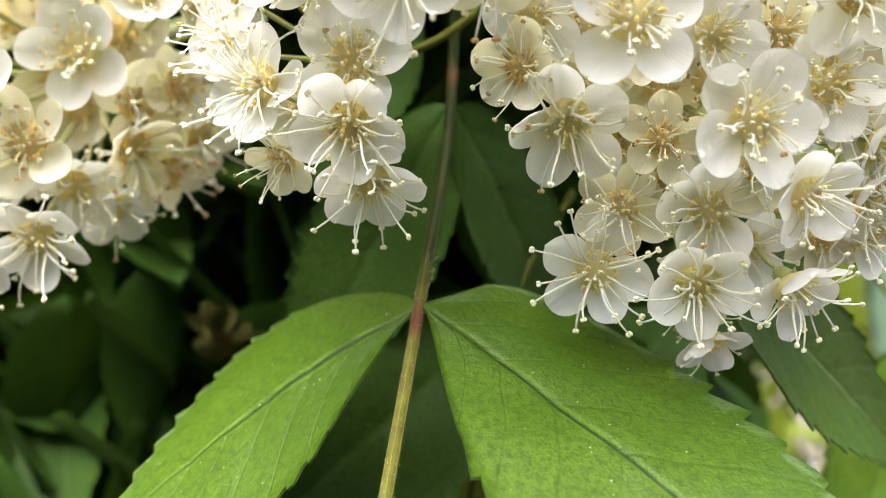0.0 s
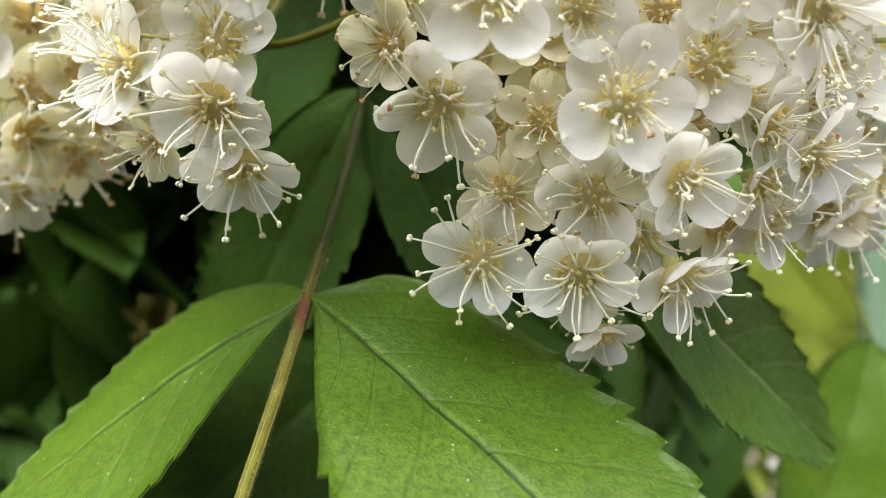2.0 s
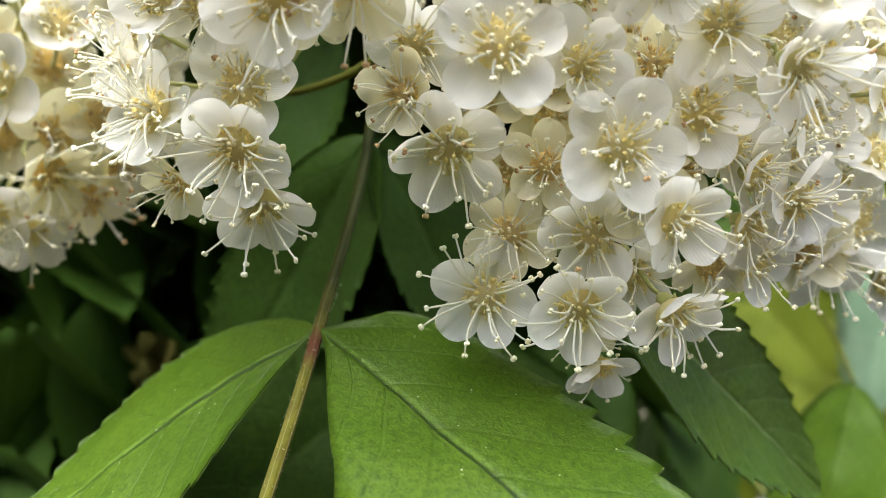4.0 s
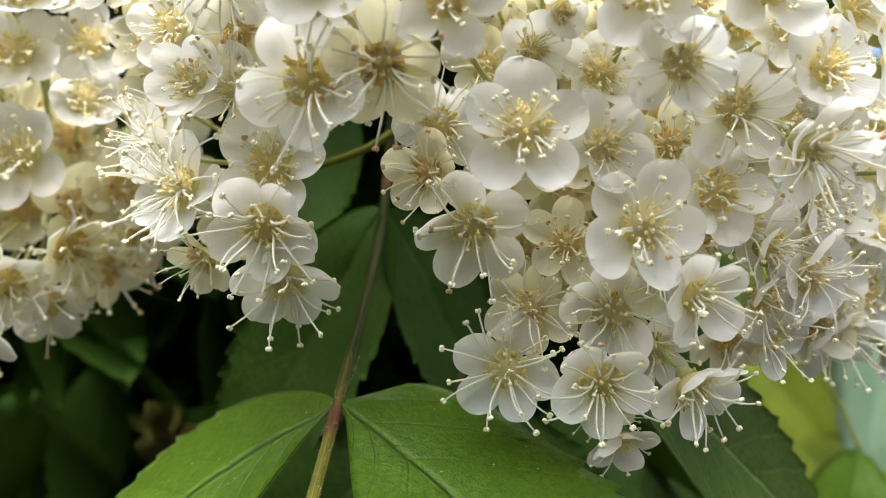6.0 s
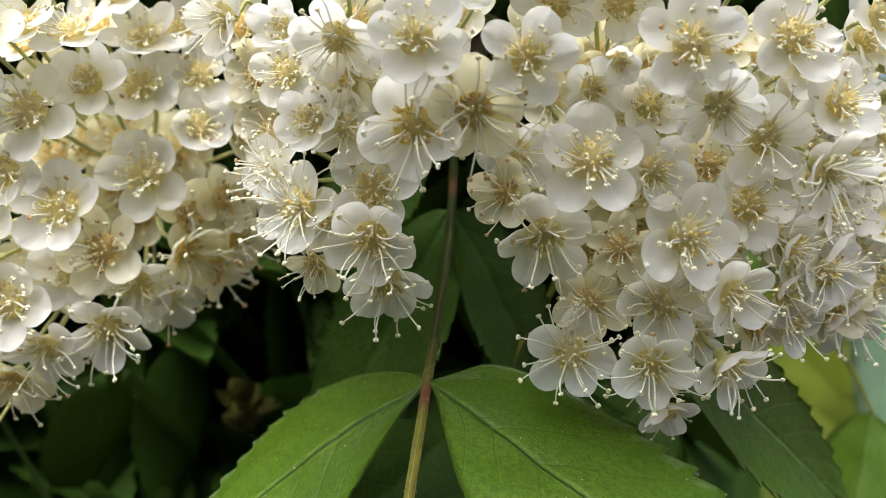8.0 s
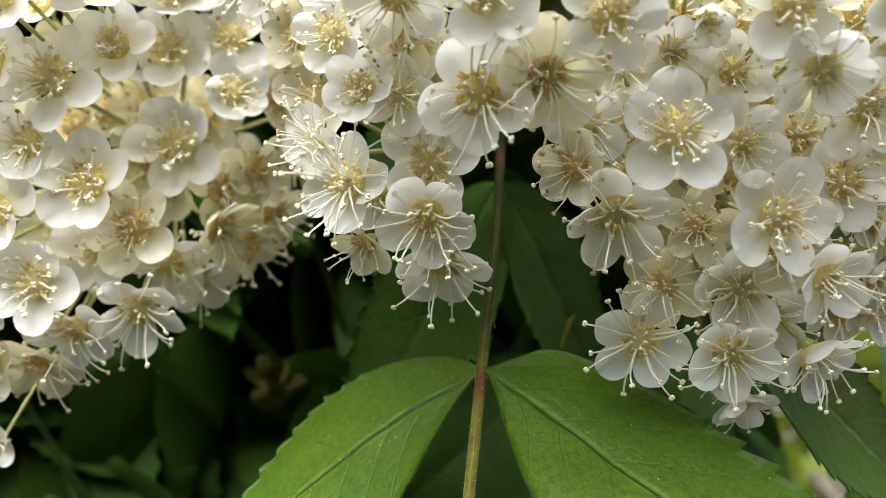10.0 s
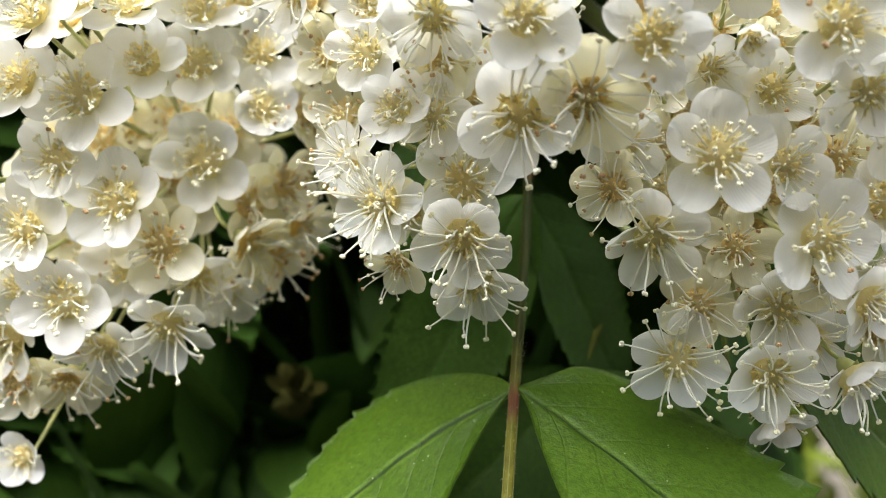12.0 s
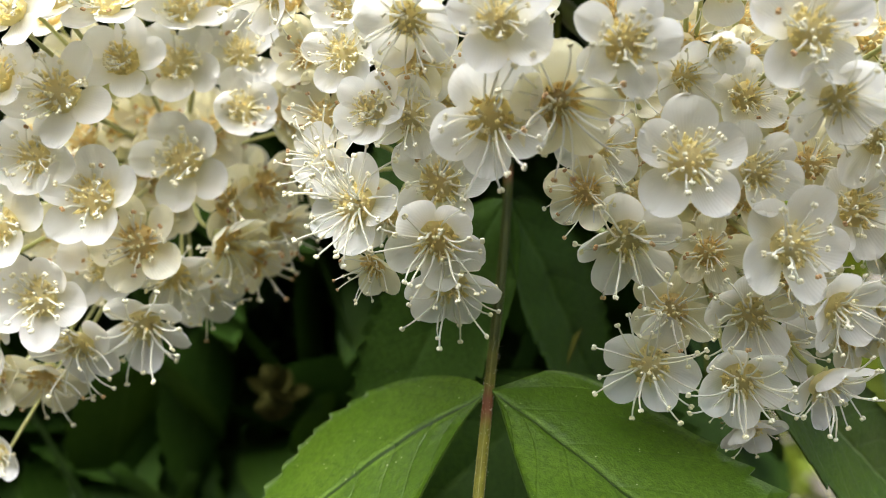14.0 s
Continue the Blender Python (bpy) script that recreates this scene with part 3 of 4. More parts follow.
hanging_leaf(28, (30, 104, -10), (8, 98, -38), (-0.1, -0.8, 0.5), 22, LEAF_SHADED, "leaf behind the leaf stalk, coloured dark for shade")


def withered_flower(x, y, z):
    """A shrivelled flower head: curled brown petals round a green-brown knob on a short stalk."""
    r = random.Random(61)
    ob = thing("withered_flower", Matrix.Translation(spot(x, y, z)), "shrivelled brown flower head in the shade", "flower")
    v, f = blob(0.0030, 0.8, 0.2, r, 7, 10)
    piece("knob", mesh_of("knob", v, f, WITHERED), ob)
    for k in range(9):
        data = PETALS["cup"][k].copy()
        data.materials.clear()
        data.materials.append(WITHERED)
        piece("petal", data, ob, pose(0, 0, 0.001, r.uniform(-50, 50), r.uniform(-80, 10), 40 * k) @ Matrix.Diagonal((1.1, 0.8, 1.1, 1)))
    stem("stalk", ob, [(x, y, z), (x, y + 6, z - 1), (x + 1, y + 24, z - 2)], (0.7, 0.6, 0.5), WITHERED)


withered_flower(-34, 116, -15)

# ---- the shrub ----
def shrub_leaves(name, seed, count, where, sizes, material, label, teeth=0):
    """Many small folded leaflets in one mesh; where gives each one's place in metres."""
    r = random.Random(seed)
    verts, faces, uvs = [], [], []
    for _ in range(count):
        p = where(r)
        long = r.uniform(*sizes)
        wide = long * r.uniform(0.38, 0.50)
        turn = Euler((r.uniform(-0.9, 0.9), r.uniform(0.1, 1.2), r.uniform(0, 6.28))).to_matrix()
        n = len(verts)
        rows = ((0, 0.02), (0.12, 0.6), (0.30, 0.95), (0.38, 0.86), (0.55, 1.0), (0.62, 0.86), (0.78, 0.70), (0.84, 0.52), (1.0, 0.02))
        if teeth:
            rows = [(i / (2 * teeth), max(0.02, math.sin(math.pi * (i / (2 * teeth)) ** 0.85) ** 0.75 * (1.0 if i % 2 else 0.90))) for i in range(2 * teeth + 1)]
        for u, w in rows:
            for v in (-1, 0, 1):
                verts.append(p + turn @ Vector((long * (u - 0.5), 0.5 * wide * w * v, 0.12 * wide * abs(v) - 0.12 * long * u * u)))
                uvs.append((u, 0.5 + 0.5 * v))
        for k in range(len(rows) - 1):
            for j in range(2):
                a = n + 3 * k + j
                faces.append((a, a + 3, a + 4, a + 1))
    ob = new(name, mesh_of(name, verts, faces, material, uvs))
    return tagged(ob, label, "foliage", kind="stuff")


def behind(r):
    y = 0.14 + 0.5 * r.random() ** 1.2
    return Vector((r.uniform(-0.75 * y - 0.05, 0.40 * y - 0.01), y, 1.5 + r.uniform(-0.55 * y, 0.5 * y)))


# Unseen foliage, added overhead so that the background falls into shade.
def shade_canopy(r):
    return Vector((r.uniform(-0.60, 0.05), r.uniform(0.106, 0.75), 1.5 + r.uniform(0.064, 0.32)))


# Unseen foliage added at the left to keep sun off the background.
def shade_eaves(r):
    return Vector((r.uniform(-0.40, -0.13), r.uniform(0.11, 0.15), 1.5 + r.uniform(0.055, 0.15)))


# Unseen leaves added above to dim the sun on the drooping cluster.
def shade_overhang(r):
    return Vector((r.uniform(-0.028, 0.036), r.uniform(-0.030, 0.020), 1.5 + r.uniform(0.060, 0.11)))


# Foliage strip added to shade the back and close gaps to the sky.
def shade_fringe(r):
    return Vector((r.uniform(-0.09, 0.10), r.uniform(0.116, 0.17), 1.5 + r.uniform(0.058, 0.10)))


# Leaves added to cut the light on the leaf stalk and back leaflets.
def shade_cover(r):
    return Vector((r.uniform(-0.026, 0.040), r.uniform(0.070, 0.118), 1.5 + r.uniform(0.050, 0.085)))


def crown(r):
    while True:
        y = r.uniform(0.55, 1.7)
        p = Vector((r.uniform(-1.6, 0.30 * y), y, r.uniform(0.3, 2.6)))
        q = ((p.x + 0.5) / 1.0) ** 2 + ((p.y - 1.05) / 0.6) ** 2 + ((p.z - 1.45) / 1.1) ** 2
        if q < 1.0 + 0.8 * noise.noise(p * 2.2):
            return p


shrub_leaves("foliage", 41, 3200, behind, (0.030, 0.050), LEAF_SHADED, "dense rowan foliage coloured dark for shade", 9)
shrub_leaves("foliage", 45, 450, shade_eaves, (0.035, 0.055), LEAF_SHADED, "unseen foliage added at the left to block the sun")
shrub_leaves("foliage", 48, 58, shade_overhang, (0.026, 0.036), LEAF_SHADED, "unseen leaves added to shade the drooping cluster")
shrub_leaves("foliage", 47, 230, shade_fringe, (0.030, 0.045), LEAF_SHADED, "foliage strip added to shade the space behind the clusters")
shrub_leaves("foliage", 49, 160, shade_cover, (0.020, 0.032), LEAF_SHADED, "small leaves added to shade the leaf stalk")
shrub_leaves("foliage", 42, 1600, shade_canopy, (0.035, 0.055), LEAF_SHADED, "unseen foliage added overhead to shade the background")


# Unseen shrubs, added behind the viewpoint to reduce light from the front.
def opposite(r):
    while True:
        a, far = r.uniform(-2.9, -0.35), r.uniform(0.75, 1.5)
        p = Vector((far * math.cos(a), far * math.sin(a), r.uniform(0.0, 2.4)))
        q = ((far - 1.05) / 0.35) ** 2 + ((p.z - 1.1) / 1.05) ** 2 + ((a + 1.6) / 1.25) ** 4
        if q < 1.0 + 0.8 * noise.noise(p * 2.4):
            return p


# Added backdrop that hides blue sky in the gaps and passes for lit greenery.
def far_hedge(r):
    while True:
        p = Vector((r.uniform(-1.6, 5.0), r.uniform(2.2, 4.0), r.uniform(0.0, 2.9)))
        q = ((p.y - 3.1) / 0.7) ** 2 + ((p.z - 1.2) / 1.35) ** 2 + ((p.x - 1.7) / 3.1) ** 4
        if q < 1.0 + 0.9 * noise.noise(p * 1.3):
            return p


shrub_leaves("foliage", 46, 9000, opposite, (0.06, 0.10), LEAF_SHADED, "unseen shrubs added to hold back light from the front")
shrub_leaves("foliage", 44, 5000, far_hedge, (0.10, 0.18), LEAF_YELLOW_LIT, "added hedge beyond the shrub, coloured as if sunlit")
shrub_leaves("foliage", 43, 7000, crown, (0.06, 0.10), LEAF_SHADED, "dense inner crown of the rowan shrub")

shrub = thing("shrub_stem", Matrix.Translation((0, 0.75, 0)), "grey-brown woody stem of the rowan shrub", "stem")
stem("trunk", shrub, [(-60, 750, -1510), (-90, 700, -700), (-40, 520, -60), (0, 300, 60), (4, 160, 52), (8, 92, 40)], (28, 22, 12, 5, 2.2, 1.3), BARK)
stem("branch", shrub, [(0, 300, 60), (-30, 180, 50), (-44, 108, 26), (-44, 104, 22)], (3.5, 2.0, 1.2, 1.0), STALK)
stem("branch", shrub, [(0, 300, 60), (60, 200, 44), (62, 120, 24), (58, 96, 8)], (3.5, 2.0, 1.2, 1.0), STALK)
stem("branch", shrub, [(8, 92, 40), (16, 84, 28), (19, 78, 16)], (1.3, 1.1, 1.0), STALK)
stem("branch", shrub, [(8, 92, 40), (5, 80, 26), (0.8, 78, 21.0), (-4.9, 78.5, 18.8), (-9, 79, 18.5)], (0.8, 0.48, 0.44, 0.42, 0.4), TWIG)
stem("branch", shrub, [(8, 92, 40), (5, 90, 41), (2, 88, 38)], (1.2, 0.9, 0.8), STALK)


# ---- the flowers, cluster by cluster ----
main_flower(12.6, 51.5, 15.7, 0, 0.1, 1, 9.4, 90, 14, 1)
main_flower(20.8, 53.3, 9.3, 0.05, 0, 1, 9.3, -5, 14, 1)
cam.data.dof.focus_object = main_flower(9.2, 58.0, 10.2, 0, -0.5, 0.85, 9.6, 100, 20, 1)
main_flower(12.1, 62.5, -1.0, -0.22, -0.12, 0.95, 9.0, 72, 22, 1)
main_flower(18.8, 59.0, -1.7, 0, -0.4, 0.95, 8.8, 54, 24, 1)
main_flower(25.7, 59.0, -2.0, 0.4, -0.65, 0.6, 8.6, 60, 24, 1)
main_flower(20.9, 62.5, -6.6, 0.15, -0.75, 0.6, 6.0, 20, 30, 1, count=9)
main_flower(24.8, 54.5, 4.6, 0.3, -0.45, 0.8, 7.3, 40, 25, 1)
main_flower(20.1, 60.0, 3.6, -0.1, -0.3, 0.9, 8.9, 160, 25, 1)
main_flower(14.0, 62.0, 3.8, -0.3, -0.15, 0.9, 8.0, 130, 20, 2)
main_flower(26.9, 56.0, 12.1, 0.15, 0.05, 0.95, 8.4, 0, 18, 1)
main_flower(32.3, 60.0, 8.1, 0.6, -0.3, 0.75, 7.6, 10, 22, 1, count=12)
main_flower(32.0, 61.0, 4.4, 0.5, -0.4, 0.75, 7.8, 70, 22, 1, count=12)
main_flower(18.2, 53.5, 15.1, 0.15, -0.1, 0.95, 7.4, 50, 18, 1)
main_flower(27.9, 54.0, 17.8, 0, -0.2, 0.95, 8.3, 20, 20, 1)
main_flower(23.0, 50.0, 20.1, 0, -0.5, 0.85, 7.6, 70, 30, 1)
main_flower(20.5, 49.0, 24.5, 0, 0.1, 1, 9.0, 18, 16, 1)
main_flower(29.1, 50.0, 25.2, 0.1, 0.1, 1, 8.3, 0, 16, 1)
main_flower(33.8, 52.5, 20.2, 0.3, 0.1, 0.9, 7.9, 10, 20, 1)
main_flower(32.6, 53.0, 14.8, 0.45, -0.55, 0.6, 8.8, 100, 22, 1, count=26)
main_flower(39.9, 57.0, 29.0, 0.5, 0.1, 0.85, 7.9, 40, 20, 1)
main_flower(41.5, 58.0, 22.0, 0.6, 0, 0.8, 8.0, 0, 20, 1)
main_flower(42.8, 60.0, 14.2, 0.6, -0.1, 0.8, 7.8, 30, 20, 1)
main_flower(7.2, 48.5, 23.9, 0.05, -0.1, 1, 8.1, 0, 16, 1)
main_flower(2.9, 51.0, 20.4, 0, -0.45, 0.9, 9.0, 90, 26, 2, count=20)
main_flower(-1.7, 48.5, 25.6, -0.05, 0.1, 1, 8.1, 30, 18, 1)
main_flower(-2.1, 51.5, 19.2, -0.1, -0.4, 0.9, 9.8, 45, 24, 1)
main_flower(-11.6, 56.5, 20.8, -0.2, 0, 0.95, 7.2, 60, 46, 0)
main_flower(-16.0, 62.0, 17.2, -0.6, 0.2, 0.8, 7.6, 50, 16, 1, count=26)
main_flower(-14.3, 60.0, 26.2, -0.3, 0, 0.95, 7.6, 20, 22, 1)
main_flower(-6.9, 58.0, 24.6, -0.1, -0.1, 1, 7.1, 70, 20, 1)
main_flower(-13.2, 60.0, 13.2, -0.5, 0.1, 0.85, 9.9, -14, 12, 1, count=30)
main_flower(-6.3, 59.5, 15.0, 0, 0.0, 1, 9.4, 0, 18, 1)
main_flower(-6.6, 58.5, 10.4, 0, -0.42, 0.9, 9.2, 54, 22, 1, count=18)
main_flower(-5.6, 61.5, 6.6, 0.1, -0.7, 0.6, 9.0, 18, 22, 1)
main_flower(-13.3, 54.0, 28.4, -0.3, -0.1, 0.9, 6.2, 80, 48, 0)
main_flower(-8.3, 52.0, 27.2, -0.1, -0.65, 0.7, 8.2, 100, 24, 1, count=20)
main_flower(-8.1, 56.0, 24.6, 0, -0.4, 0.9, 6.5, 30, 25, 2)
main_flower(-20.6, 62.0, 32.6, -0.6, -0.4, 0.65, 8.2, 30, 26, 1, count=24)
main_flower(-8.5, 57.0, 20.3, -0.3, -0.2, 0.9, 7.2, 0, 20, 1)
main_flower(6.1, 58.0, 14.0, -0.4, -0.2, 0.85, 6.9, 150, 22, 2)
main_flower(15.3, 52.0, 24.4, 0, -0.5, 0.85, 4.8, 30, 55, 0)
main_flower(13.9, 57.0, 23.3, 0, -0.2, 0.95, 6.1, 10, 30, 1)
main_flower(6.8, 58.0, 17.7, 0, -0.2, 0.95, 7.6, 40, 20, 1)
main_flower(10.4, 54.0, 29.8, 0, 0, 1, 7.5, 20, 20, 1)
main_flower(16.2, 55.0, 30.1, 0.1, 0, 1, 7.6, 50, 20, 1)
main_flower(16.6, 60.0, 8.8, -0.1, 0, 1, 6.9, 80, 20, 2)
main_flower(-12.2, 62.5, 8.2, -0.5, -0.55, 0.6, 6.2, 20, 28, 2)
main_flower(-9.5, 56.0, 34.3, -0.3, 0.3, 0.9, 8.2, 10, 20, 1)
main_flower(-3.6, 54.0, 33.8, -0.1, 0.3, 0.9, 7.9, 50, 20, 1)
main_flower(3.1, 52.0, 31.4, 0, 0.3, 0.95, 8.4, 40, 20, 1)
main_flower(8.7, 53.0, 33.6, 0, 0.35, 0.9, 8.2, 10, 20, 1)
main_flower(14.3, 53.0, 33.5, 0, 0.35, 0.9, 8.2, 60, 20, 1)
main_flower(19.6, 52.0, 32.5, 0.1, 0.35, 0.9, 8.0, 30, 20, 1)
main_flower(26.3, 52.0, 31.6, 0.1, 0.3, 0.9, 8.0, 10, 20, 1)
main_flower(33.2, 54.0, 32.9, 0.2, 0.3, 0.9, 8.3, 45, 20, 1)
main_flower(41.3, 58.0, 35.2, 0.4, 0.3, 0.85, 8.4, 30, 20, 1)
main_flower(24.4, 58.0, 16.0, 0.1, 0, 1, 7.1, 10, 20, 2)
main_flower(33.2, 57.0, 24.9, 0.2, 0, 1, 7.0, 30, 20, 1)
main_flower(0.3, 56.0, 25.0, 0, -0.2, 1, 7.3, 60, 20, 1)
main_flower(19.2, 58.0, 21.6, 0, 0, 1, 7.1, 20, 20, 1)
main_flower(23.4, 59.0, 6.6, 0.1, -0.2, 1, 7.2, 20, 20, 2)
main_flower(30.3, 60.0, 10.2, 0.3, -0.2, 0.9, 7.3, 60, 20, 1)
main_flower(23.9, 63.0, 0.5, 0.1, -0.3, 0.95, 7.2, 20, 22, 1)
main_flower(30.2, 64.0, 1.3, 0.3, -0.4, 0.85, 7.3, 50, 22, 2, count=9)

rear_flower(43.3, 72.0, 1.7, 0.2, -0.6, 0.6, 9.0, 40, 30, 1)
rear_flower(45.9, 72.0, 5.1, 0.3, 0.05, 0.9, 9.0, 10, 22, 1, count=11)
rear_flower(46.9, 71.0, 10.8, 0.3, 0.45, 0.95, 9.4, 60, 20, 1, count=11)
rear_flower(44.7, 73.0, 7.7, 0.1, 0.15, 0.95, 8.8, 20, 22, 1)
rear_flower(50.9, 74.0, 4.2, 0.5, 0.05, 0.8, 8.9, 20, 22, 1)
rear_flower(51.1, 72.0, 10.8, 0.6, 0.35, 0.8, 9.2, 30, 22, 1)
rear_flower(46.9, 73.0, 15.4, 0.2, 0.55, 0.95, 9.4, 70, 20, 1, count=11)
rear_flower(53.4, 74.0, 18.3, 0.5, 0.55, 0.85, 9.5, 10, 20, 1)
rear_flower(50.8, 76.0, -0.3, 0.4, -0.35, 0.75, 8.6, 70, 25, 1)
rear_flower(40.9, 68.0, 12.2, 0.2, 0.35, 0.95, 8.8, 30, 22, 1)
rear_flower(39.9, 69.0, 6.5, 0.2, 0.05, 0.9, 8.4, 60, 24, 1)
rear_flower(47.3, 70.0, 20.5, 0.3, 0.55, 0.95, 9.3, 10, 20, 1)
rear_flower(51.5, 70.0, 24.3, 0.4, 0.55, 0.9, 9.3, 40, 20, 1)
rear_flower(43.7, 69.0, 22.5, 0.2, 0.45, 0.95, 8.9, 55, 20, 1)
rear_flower(56.3, 78.0, 8.8, 0.4, 0.25, 0.9, 9.4, 5, 20, 1)

round_flower(-46.1, 63.0, 25.3, -0.16, 0.24, 1, 8.4, 40, 18, 1)
round_flower(-41.0, 64.0, 23.9, -0.06, 0.19, 1, 10.4, -18, 16, 1)
round_flower(-36.0, 66.0, 27.4, -0.06, 0.14, 1, 8.4, 0, 30, 0)
round_flower(-33.0, 72.0, 28.3, -0.01, 0.19, 1, 9.7, 60, 18, 1)
round_flower(-27.1, 74.0, 29.8, 0.14, 0.24, 0.95, 8.7, 20, 20, 1)
round_flower(-26.9, 73.0, 23.9, 0.39, 0.04, 0.8, 8.0, 30, 26, 1)
round_flower(-44.5, 66.0, 18.4, -0.16, -0.06, 1, 8.5, 60, 24, 1)
round_flower(-39.0, 66.5, 14.5, -0.06, 0.14, 1, 10.2, 80, 16, 1)
round_flower(-32.7, 73.0, 18.7, -0.01, 0.09, 1, 10.4, 40, 18, 1)
round_flower(-36.5, 70.5, 10.3, -0.01, 0.04, 1, 10.1, 38, 20, 2)
round_flower(-47.4, 65.5, 12.1, -0.16, 0.04, 1, 9.5, 20, 20, 1)
round_flower(-44.7, 67.0, 5.1, -0.06, -0.01, 1, 10.2, 55, 22, 1)
round_flower(-37.0, 72.5, 2.3, 0.04, -0.63, 0.8, 10.4, 50, 26, 1)
# Strongly right-facing flowers use age 2 to paint in that flank's shade.
round_flower(-30.1, 77.0, 10.6, 0.89, -0.63, 0.51, 10.0, 20, 26, 2)
round_flower(-43.0, 71.0, 0.4, -0.11, -0.63, 0.8, 9.0, 30, 28, 1)
round_flower(-48.4, 74.5, -3.3, 0.04, -0.63, 0.8, 9.1, 70, 26, 2)
round_flower(-52.8, 73.0, -3.3, -0.16, -0.16, 0.95, 8.9, 10, 24, 2)
round_flower(-53.8, 75.0, -11.8, 0.04, -0.16, 0.9, 6.9, 30, 34, 1, count=18)
round_flower(-30.1, 78.5, 14.6, 0.73, -0.06, 0.61, 9.8, 30, 20, 2)
round_flower(-26.7, 80.5, 16.7, 1.03, -0.06, 0.58, 9.7, 60, 20, 2)
round_flower(-25.1, 81.0, 24.9, 1.03, 0.04, 0.58, 9.8, 10, 20, 2)
round_flower(-23.7, 83.0, 30.2, 0.81, 0.24, 0.60, 9.3, 30, 26, 2)
round_flower(-42.8, 59.0, 29.9, -0.16, 0.49, 0.95, 8.4, 30, 18, 1)
round_flower(-40.4, 62.0, 32.0, -0.06, 0.54, 0.9, 8.3, 70, 20, 1)
round_flower(-36.2, 63.0, 31.7, -0.06, 0.49, 0.95, 8.4, 10, 20, 1)
round_flower(-32.1, 71.0, 33.3, 0.04, 0.44, 0.95, 8.7, 50, 22, 1)
round_flower(-30.0, 75.0, 35.0, 0.14, 0.44, 0.9, 9.1, 0, 22, 1)
round_flower(-35.1, 76.0, 6.9, 0.14, -0.48, 0.9, 9.2, 100, 26, 1)
round_flower(-49.8, 69.0, 6.5, -0.16, -0.06, 0.95, 8.8, 60, 20, 1)
round_flower(-52.5, 71.0, 1.4, -0.26, -0.48, 0.9, 9.3, 20, 22, 1)
round_flower(-41.3, 73.0, 8.0, -0.06, -0.06, 1, 8.3, 20, 30, 0)
round_flower(-52.3, 65.0, 17.6, -0.36, 0.14, 0.95, 9.2, 30, 20, 1)
round_flower(-54.4, 68.0, 7.7, -0.36, -0.06, 0.95, 9.5, 60, 20, 1)
round_flower(-50.3, 62.0, 26.2, -0.36, 0.34, 0.95, 8.8, 10, 20, 1)
round_flower(-57.0, 72.0, -0.7, -0.36, -0.48, 0.9, 9.4, 40, 20, 1)
round_flower(-44.8, 60.0, 34.8, -0.16, 0.59, 0.85, 8.6, 30, 20, 1)
round_flower(-39.9, 64.0, 37.2, -0.06, 0.59, 0.85, 9.0, 60, 20, 1)
round_flower(-34.2, 69.0, 37.7, 0.04, 0.59, 0.85, 9.6, 10, 20, 1)
round_flower(-28.7, 76.0, 40.5, 0.14, 0.59, 0.85, 9.9, 30, 20, 1)
round_flower(-23.0, 84.0, 23.3, 1.19, 0.04, 0.58, 9.4, 20, 22, 2)
round_flower(-22.7, 87.0, 17.8, 1.19, -0.16, 0.54, 9.7, 50, 22, 2)
round_flower(-25.9, 84.0, 12.2, 1.03, -0.58, 0.54, 9.4, 15, 24, 2)
round_flower(-28.5, 82.0, 8.6, 1.03, -0.73, 0.48, 9.2, 70, 26, 2)
round_flower(-33.0, 79.0, 5.2, 0.59, -0.78, 0.6, 8.9, 30, 26, 1)
round_flower(-38.6, 82.0, 24.3, 0.04, 0.14, 1, 9.9, 30, 20, 2)
round_flower(-45.4, 76.0, 9.8, -0.06, 0.14, 1, 9.2, 50, 20, 2)
round_flower(-34.8, 87.0, 23.6, 0.49, 0.04, 0.8, 9.7, 20, 20, 2)
round_flower(-50.5, 75.0, 16.7, -0.06, 0.14, 1, 9.1, 10, 20, 2)

# Inner fillers: age 2 only lends them the cream tint of shaded depth.
main_flower(-12.0, 66.8, 12.1, -0.37, -0.32, 0.74, 8.6, 14, 20, 2, count=8)
main_flower(7.4, 58.3, 31.9, 0.02, 0.08, 0.97, 7.6, 49, 20, 2, count=8)
main_flower(21.4, 61.3, 13.2, 0.08, -0.03, 0.98, 8.0, 56, 20, 2, count=8)
main_flower(10.2, 62.3, 18.6, -0.13, -0.1, 0.93, 8.1, 21, 20, 2, count=8)
main_flower(20.4, 58.5, 31.0, 0.07, 0.15, 0.97, 7.6, 18, 20, 2, count=8)
main_flower(3.4, 58.5, 25.8, 0.02, -0.23, 0.97, 7.6, 40, 20, 2, count=8)
main_flower(10.7, 62.3, 13.9, -0.13, -0.2, 0.9, 8.1, 2, 20, 2, count=8)
main_flower(18.6, 60.8, 19.0, 0.05, 0, 0.98, 7.9, 1, 20, 2, count=8)
main_flower(20.2, 63.8, 9.1, 0, -0.07, 1, 8.3, 25, 20, 2, count=8)
main_flower(11.7, 59.7, 28.1, 0.02, -0.1, 0.98, 7.8, 13, 20, 2, count=8)
main_flower(-4.8, 60.7, 27.6, -0.05, -0.13, 0.97, 7.9, 21, 20, 2, count=8)
main_flower(33.6, 61.0, 21.1, 0.17, -0.03, 0.95, 7.9, 40, 20, 2, count=8)
main_flower(42.4, 64.2, 12.8, 0.55, -0.27, 0.75, 8.3, 23, 20, 2, count=8)
